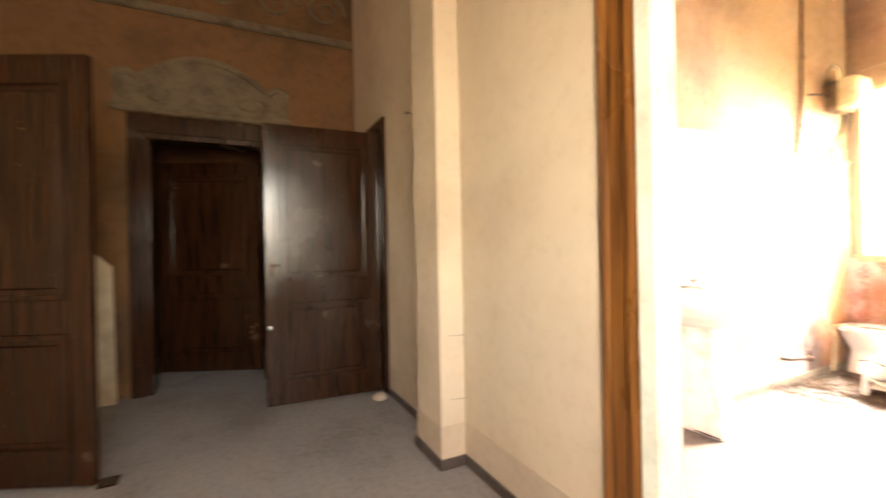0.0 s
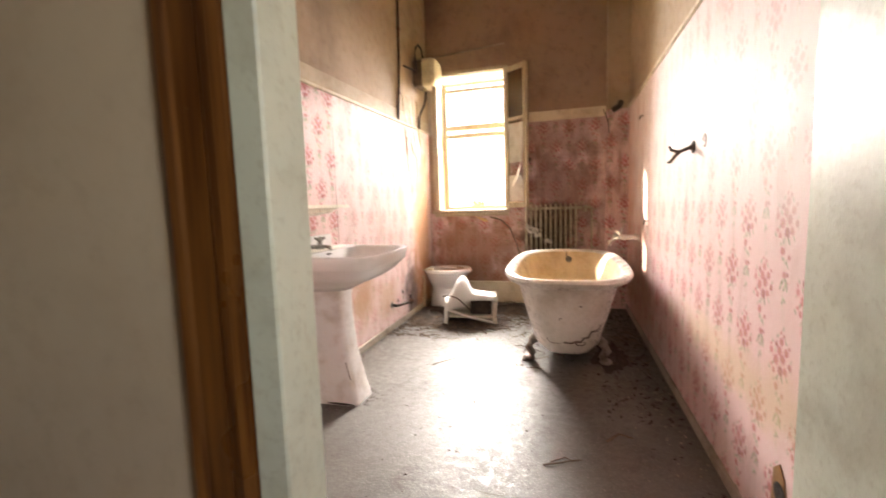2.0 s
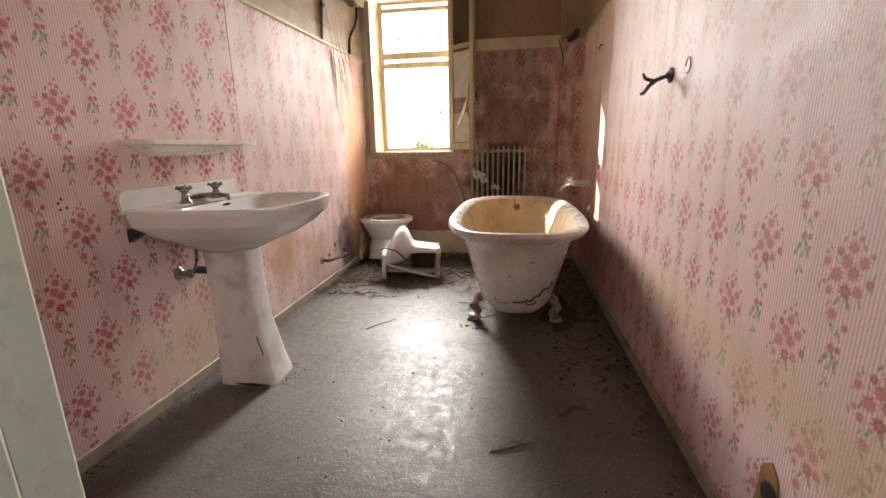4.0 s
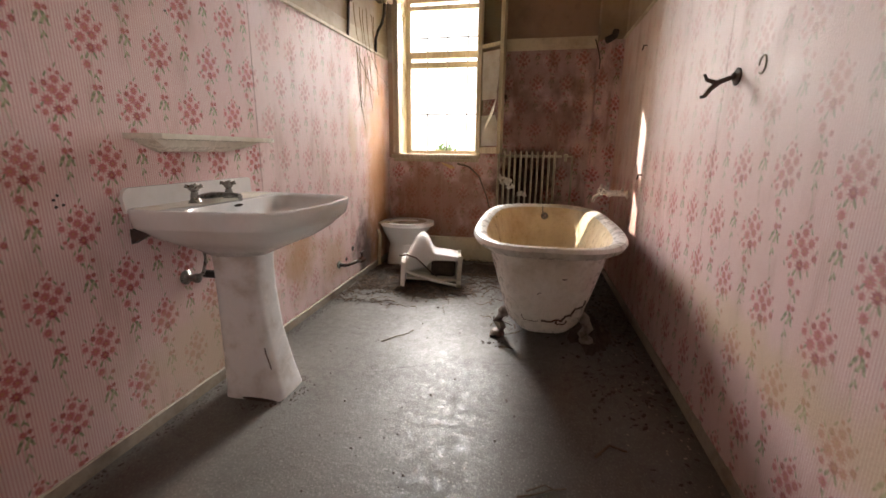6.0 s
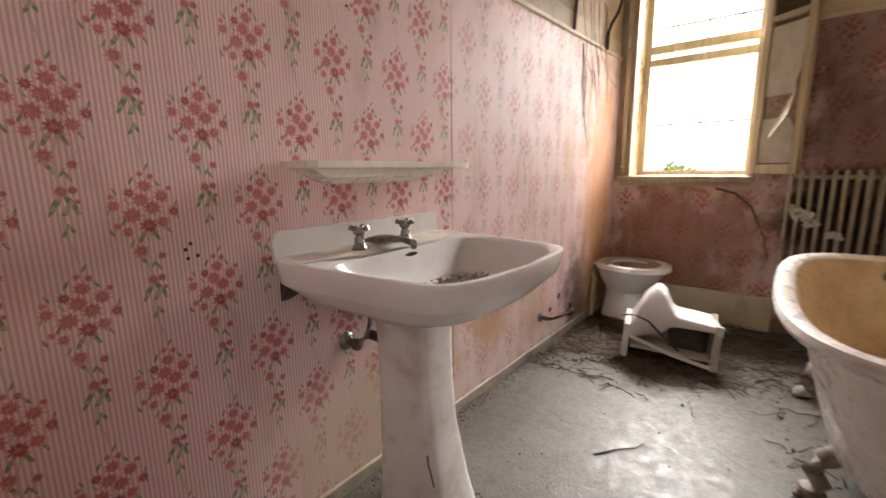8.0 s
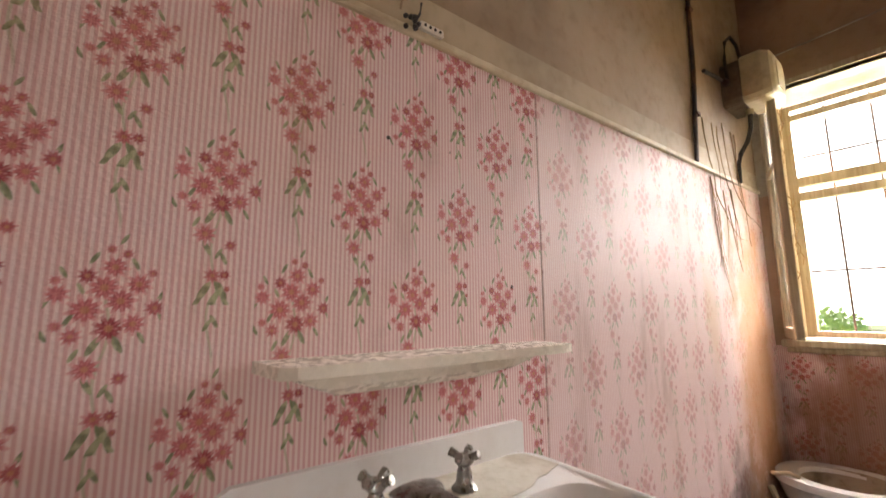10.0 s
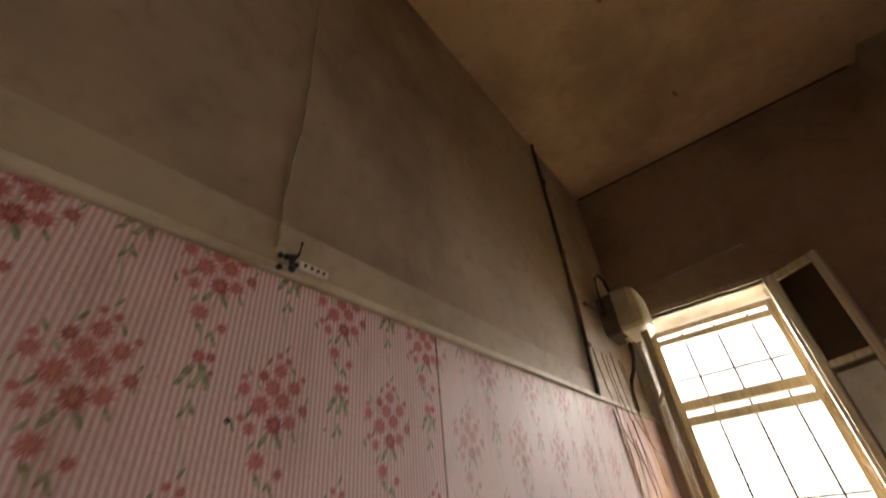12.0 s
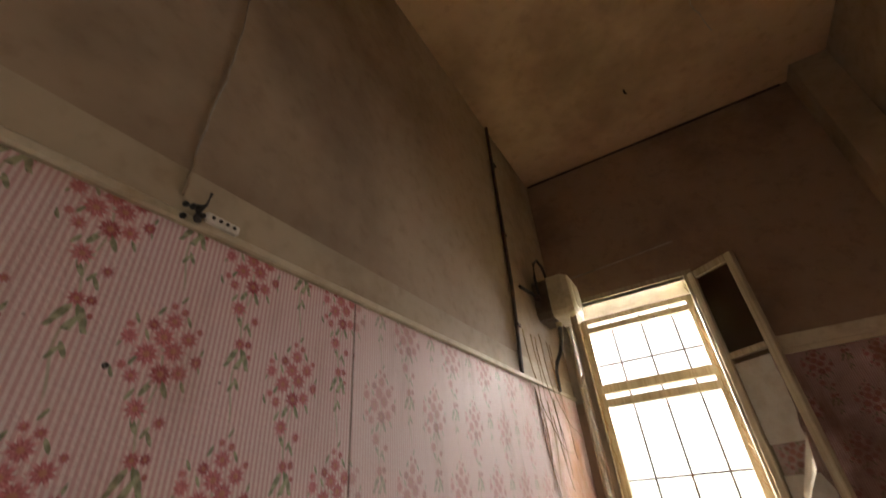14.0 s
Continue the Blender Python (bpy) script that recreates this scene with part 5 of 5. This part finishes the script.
for y, z in ((2.084, 0.717), (2.094, 0.367)):
    sc = thing("plaster_scuff", (-0.132, y, z), "short dark scratch in the plaster of the hall pier", "scratch")
    part("gouge", tube([(-0.002, -0.05, 0.004), (0.0, -0.02, 0.0), (-0.001, 0.03, -0.003), (-0.002, 0.05, 0.0)], 0.003, None, 6), M_skirting, sc)
lt = thing("window_latch", (1.16, Y1 - 0.006, 1.60), "small iron latch on the window wall", "latch")
part("tongue", tube([(0, 0, 0), (0, -0.015, 0.0), (0, -0.018, -0.05)], 0.005), M_iron, lt)
part("plate", box((-0.012, -0.004, -0.02), (0.012, 0.002, 0.02), 0.002), M_iron, lt)

# pipe fittings in the far corner
pf = thing("corner_pipe", (1.90, Y1 - 0.17, 2.03), "dirty pipe bend at the corner pier with loose bracket", "pipe")
part("bend", tube([(0.09, 0.0, -0.01), (0.12, -0.02, 0.0), (0.15, -0.025, 0.02), (0.16, -0.01, 0.06)], 0.028), M_dirt, pf, "", True)
part("loose_strap", tube([(0.0, -0.02, 0.0), (0.03, -0.03, -0.09), (0.05, -0.03, -0.17), (0.048, -0.03, -0.24)], 0.005), M_iron, pf, "", True)

# ---- scraps by the window and radiator ----
sc = thing("hanging_card", (0.60, Y1 - 0.03, 0.98), "torn yellow card hanging under the sill", "paper scrap")
b = bmesh.new()
b.faces.new([b.verts.new(v) for v in ((-0.06, 0.015, 0.01), (0.06, 0.01, -0.02), (0.10, -0.03, -0.045), (0.05, -0.04, -0.05), (-0.02, -0.02, -0.015))])
bmesh.ops.solidify(b, geom=b.faces[:], thickness=0.003)
part("card", b, M_scrap, sc)
st = thing("leaning_branch", (0.72, Y1 - 0.05, 0.98), "dark branch hanging from the sill towards the radiator", "branch")
part("stem", tube([(0.0, 0.0, 0.0), (0.12, -0.03, -0.03), (0.22, -0.05, -0.12), (0.30, -0.07, -0.30), (0.34, -0.07, -0.45)], 0.010, None, 8, 0.005), M_twig, st, "", True)
fk = thing("peeled_paint", (1.15, Y1 - 0.20, 0.865), "flakes of white peeled paint on the radiator", "paint flakes")
b = bmesh.new()
r5 = random.Random(9)
for k in range(46):
    c0 = Vector((0.0033 * k * (1.0 if k < 34 else 1.6) + r5.uniform(-0.02, 0.02), r5.uniform(-0.01, 0.03), -0.0022 * k * (1.0 if k < 34 else 1.7) + r5.uniform(-0.04, 0.04) * (1.0 if k < 34 else 0.4)))
    a = r5.uniform(0, 6.3)
    e1 = Vector((math.cos(a), r5.uniform(-0.4, 0.4), math.sin(a))) * r5.uniform(0.010, 0.028)
    e2 = Vector((-math.sin(a), r5.uniform(-0.6, 0.6), math.cos(a))) * r5.uniform(0.008, 0.020)
    b.faces.new([b.verts.new(v) for v in (c0 - e1, c0 - e2, c0 + e1, c0 + e2)])
bmesh.ops.solidify(b, geom=b.faces[:], thickness=0.0015)
tagged(part("flakes", b, M_paperwhite, fk), kind="stuff")

# ---- debris on the floor ----
def scatter(name, label, category, count, area, make, material, seed):
    rr = random.Random(seed)
    bb = bmesh.new()
    for _ in range(count):
        make(bb, rr, area(rr))
    return tagged(link(name, bb, material), label, category, kind="stuff")


def twig(bb, rr, p):
    a = rr.uniform(0, 6.28)
    L = rr.uniform(0.04, 0.20)
    r = rr.uniform(0.0015, 0.0045)
    pts = [Vector((p[0], p[1], r))]
    for _ in range(4):
        a += rr.uniform(-0.5, 0.5)
        pts.append(pts[-1] + Vector((math.cos(a), math.sin(a), 0)) * L / 4)
        pts[-1].z = r + rr.uniform(0, 0.022)
    for q in pts:
        q.x = min(W - 0.03, max(0.03, q.x))
        q.y = min(Y1 - 0.06, q.y)
    tube(pts, r, bb, 5, r * 0.5)


def leaf_scrap(bb, rr, p):
    a = rr.uniform(0, 6.28)
    s = rr.uniform(0.004, 0.017)
    e1 = Vector((math.cos(a), math.sin(a), rr.uniform(-0.1, 0.5))) * s
    e2 = Vector((-math.sin(a), math.cos(a), rr.uniform(-0.1, 0.5))) * s * rr.uniform(0.4, 0.9)
    c0 = Vector((p[0], p[1], 0.004 + abs(e1.z) + abs(e2.z)))
    top = c0 + Vector((0, 0, 0.003))
    bot = [bb.verts.new(v) for v in (c0 - e1, c0 - e2, c0 + e1, c0 + e2)]
    tv = bb.verts.new(top)
    bb.faces.new(bot)
    for i in range(4):
        bb.faces.new((bot[i], bot[(i + 1) % 4], tv))


def crumb(bb, rr, p):
    s = rr.uniform(0.002, 0.007)
    vs = [bb.verts.new((p[0] + s * math.cos(a) * rr.uniform(0.6, 1.2), p[1] + s * math.sin(a) * rr.uniform(0.6, 1.2), 0.0005)) for a in (0, 1.26, 2.5, 3.77, 5.0)]
    t = bb.verts.new((p[0], p[1], s * rr.uniform(0.4, 0.9)))
    bb.faces.new(list(reversed(vs)))
    for i in range(5):
        bb.faces.new((vs[i], vs[(i + 1) % 5], t))


def corner_area(rr):
    return (abs(rr.gauss(0.0, 0.42)) + 0.04, min(6.27, max(4.9, rr.gauss(5.72, 0.38))))


def plinth_area(rr):
    return (min(1.25, max(0.8, rr.gauss(1.02, 0.14))), min(6.2, rr.gauss(5.85, 0.18)))


def foot_area(rr):
    a = rr.uniform(-1.9, 1.9)
    return (0.25 + (0.16 + abs(rr.gauss(0, 0.03))) * math.cos(a), 3.72 + (0.14 + abs(rr.gauss(0, 0.03))) * math.sin(a))


def tub_area(rr):
    return (min(2.1, rr.uniform(1.15, 2.12)), rr.uniform(4.3, 6.2))


def bidet_area(rr):
    return (min(1.2, max(0.3, rr.gauss(0.72, 0.28))), rr.gauss(5.35, 0.16))


def tub_side(rr):
    return (min(2.11, rr.uniform(1.75, 2.13)), rr.uniform(3.75, 5.9))


def stub_area(rr):
    return (abs(rr.gauss(0.0, 0.14)) + 0.05, rr.gauss(5.35, 0.15))


def left_edge(rr):
    return (0.02 + abs(rr.gauss(0, 0.035)), rr.uniform(2.6, 6.2))


def right_edge(rr):
    return (W - 0.03 - abs(rr.gauss(0, 0.14)), rr.uniform(2.9, 6.1))


def anywhere(rr):
    return (rr.uniform(0.1, 2.05), rr.uniform(2.5, 6.2))


scatter("floor_twigs", "dry twigs heaped in the corner by the toilet", "twigs", 420, corner_area, twig, M_twig, 1)
scatter("floor_leaves", "dead leaves and plaster bits heaped in the corner", "dead leaves", 1500, corner_area, leaf_scrap, M_dirt, 2)
scatter("tub_twigs", "dry twigs and dirt under the bathtub", "twigs", 90, tub_area, twig, M_twig, 3)
scatter("tub_leaves", "dead leaves under the bathtub", "dead leaves", 260, tub_area, leaf_scrap, M_dirt, 4)
scatter("plinth_twigs", "dry twigs piled between the bidet and the bathtub", "twigs", 150, plinth_area, twig, M_twig, 12)
scatter("bidet_twigs", "dry twigs spread round the overturned bidet", "twigs", 130, bidet_area, twig, M_twig, 15)
scatter("tub_side_litter", "dead leaves and dirt between bathtub and wall", "dead leaves", 420, tub_side, leaf_scrap, M_dirt, 16)
scatter("corner_twigs", "thin twigs in the corner under the pipe stub", "twigs", 90, stub_area, twig, M_twig, 18)
scatter("edge_crumbs", "crumbled plaster and dirt along the skirting", "rubble", 700, left_edge, crumb, M_dirt, 5)
scatter("edge_leaves", "dead leaves along the wall", "dead leaves", 90, right_edge, leaf_scrap, M_dirt, 6)
scatter("edge_crumbs_right", "crumbled plaster along the wall", "rubble", 260, right_edge, crumb, M_skirting, 7)
scatter("pedestal_dirt", "dark dirt crumbs round the foot of the pedestal", "grit", 160, foot_area, crumb, M_dirt, 14)
scatter("floor_crumbs", "scattered grit and plaster crumbs on the floor", "grit", 220, anywhere, crumb, M_dirt, 8)


def debris_heap(name, cx, cy, rx, ry, h, label, seed):
    rr = random.Random(seed)
    rings = []
    for r in (1.0, 0.9, 0.78, 0.62, 0.45, 0.25, 0.05):
        ring_ = []
        for k in range(72):
            a = 2 * math.pi * k / 72
            e = 0.78 + 0.55 * noise.noise(Vector((2.2 * math.cos(a) + seed, 2.2 * math.sin(a), 0.5))) + 0.22 * noise.noise(Vector((9 * math.cos(a), 9 * math.sin(a) + seed, 1.5)))
            x, y = cx + rx * r * e * math.cos(a), cy + ry * r * e * math.sin(a)
            z = 0.0008 if r == 1.0 else h * (1 - r) * (0.7 + 0.8 * noise.noise(Vector((x * 30, y * 30, seed)))) + rr.uniform(0.001, 0.008)
            ring_.append(Vector((min(W - 0.02, max(0.02, x)), min(Y1 - 0.055, y), max(0.0008, z))))
        rings.append(ring_)
    ob = tagged(link(name, loft(rings), M_dirt), label, "debris", kind="stuff")
    return ob


debris_heap("debris_heap", 0.17, 5.66, 0.22, 0.36, 0.06, "dark heap of dirt and leaves against the wall", 31)
debris_heap("debris_heap", 0.62, 5.46, 0.52, 0.36, 0.026, "dark dirt under the overturned bidet", 32)
debris_heap("debris_heap", 1.86, 4.75, 0.16, 0.35, 0.05, "dark dirt heaped beside the bathtub", 33)
debris_heap("debris_heap", 0.98, 5.98, 0.30, 0.26, 0.06, "dark dirt by the plinth", 34)


def stick(name, pts, r, label):
    ob = thing(name, pts[0], label, "stick")
    o = Vector(pts[0])
    part("stem", tube([Vector(p) - o for p in pts], r, None, 6, r * 0.6), M_twig, ob, "", True)


stick("floor_stick", [(1.44, 3.30, 0.004), (1.50, 3.32, 0.008), (1.55, 3.35, 0.006), (1.60, 3.36, 0.012)], 0.004, "short dry stick on the floor")
stick("floor_stick", [(1.47, 3.33, 0.004), (1.53, 3.36, 0.014), (1.57, 3.35, 0.006)], 0.003, "short forked stick on the floor")
stick("floor_stick", [(0.62, 4.30, 0.003), (0.68, 4.38, 0.006), (0.74, 4.44, 0.004), (0.76, 4.50, 0.004)], 0.003, "thin curved twig on the floor")
stick("floor_stick", [(1.72, 3.55, 0.004), (1.78, 3.62, 0.01), (1.84, 3.60, 0.006)], 0.006, "dark bit of bark on the floor")

# ---- ceiling and far-wall marks ----
# dark strip draws the shadow line where ceiling meets window wall
structure("ceiling_joint_far", box((0.01, Y1 - 0.012, H - 0.016), (1.90, Y1, H), 0.002), M_iron, "dark strip painting the shadow line between ceiling and window wall")
structure("old_pipe_line", tube([(0.10, Y1 - 0.004, 2.80), (0.45, Y1 - 0.004, 2.82), (0.90, Y1 - 0.004, 2.855)], 0.005, None, 6), M_skirting, "thin cable line on the window wall")
for pts in ([(0.72, 4.55, H - 0.001), (0.76, 4.66, H - 0.001), (0.77, 4.80, H - 0.001)], [(1.35, 4.9, H - 0.001), (1.42, 5.1, H - 0.001), (1.40, 5.35, H - 0.001), (1.50, 5.6, H - 0.001)]):
    structure("ceiling_crack", tube(crack_line(pts, rg, 6, 0.006), 0.003, None, 5), M_skirting, "thin crack in the ceiling plaster")
for x, y in ((0.78, 4.83), (0.95, 5.75)):
    ck = thing("ceiling_hook", (x, y, H), "small rusty hook in the ceiling", "hook")
    part("shank", tube([(0, 0, 0), (0, 0, -0.03), (0.01, 0, -0.04)], 0.006), M_iron, ck)

# ---- outside ----
tagged(link("ground", box((-400, WY + 0.3, -0.9), (400, 800, -0.6)), M_grass), "sunlit garden grass reaching the horizon", "ground", kind="structure")


def bush(x, y, rx, rz, seed, z=-0.6):
    rr = random.Random(seed)
    ob = thing("bush", (x, y, z), "dense green garden bush", "bush", "garden bushes")
    part("trunk", tube([(0, 0, 0), (0.03, 0, rz * 0.4), (0.0, 0.04, rz * 0.9)], 0.06, None, 8, 0.02), M_twig, ob)
    bb = bmesh.new()
    for _ in range(900):
        a, u, r = rr.uniform(0, 6.28), rr.uniform(-0.8, 1), rr.uniform(0.45, 1.0) ** 0.6
        c0 = Vector((rx * r * math.cos(a) * math.sqrt(max(0, 1 - u * u)), rx * r * math.sin(a) * math.sqrt(max(0, 1 - u * u)), rz * (0.95 + 0.75 * r * u)))
        e1 = Vector((rr.uniform(-1, 1), rr.uniform(-1, 1), rr.uniform(-1, 1))).normalized() * 0.08
        e2 = e1.cross(Vector((rr.uniform(-1, 1), rr.uniform(-1, 1), rr.uniform(-1, 1))).normalized()) * 0.6
        bb.faces.new([bb.verts.new(v) for v in (c0 - e1, c0 - e2, c0 + e1, c0 + e2)])
    part("crown", bb, M_leafy, ob)


bush(-3.1, 14.0, 0.8, 1.3, 41)
bush(-0.95, 14.2, 0.5, 1.12, 43)
bush(-4.6, 15.5, 0.9, 1.5, 42)
fence = thing("garden_fence", (-8.0, 16.5, -0.6), "low pale iron garden fence", "fence")
for k in range(31):
    part("post", box((k * 0.6, -0.02, 0), (k * 0.6 + 0.05, 0.02, 1.5), 0), M_cream, fence)
for z in (0.3, 1.35):
    part("crossbar", box((0, 0.021, z), (18.1, 0.05, z + 0.06)), M_cream, fence)


def haze_material():
    n = Nodes("bright_haze")
    e = n.tree.nodes.new("ShaderNodeEmission")
    o = n.xyz()
    n.put(e.inputs[0], n.mix(n.ramp(o[2], 0.0, 9.0), (0.93, 0.97, 0.86), (1.0, 0.99, 0.96)))
    e.inputs[1].default_value = 1.5
    n.tree.links.new(e.outputs[0], n.tree.nodes["Material Output"].inputs[0])
    return n.mat


tagged(link("backdrop", box((-70, 75, -0.6), (70, 75.2, 30)), haze_material()), "bright hazy summer sky and distance", "backdrop", kind="structure")
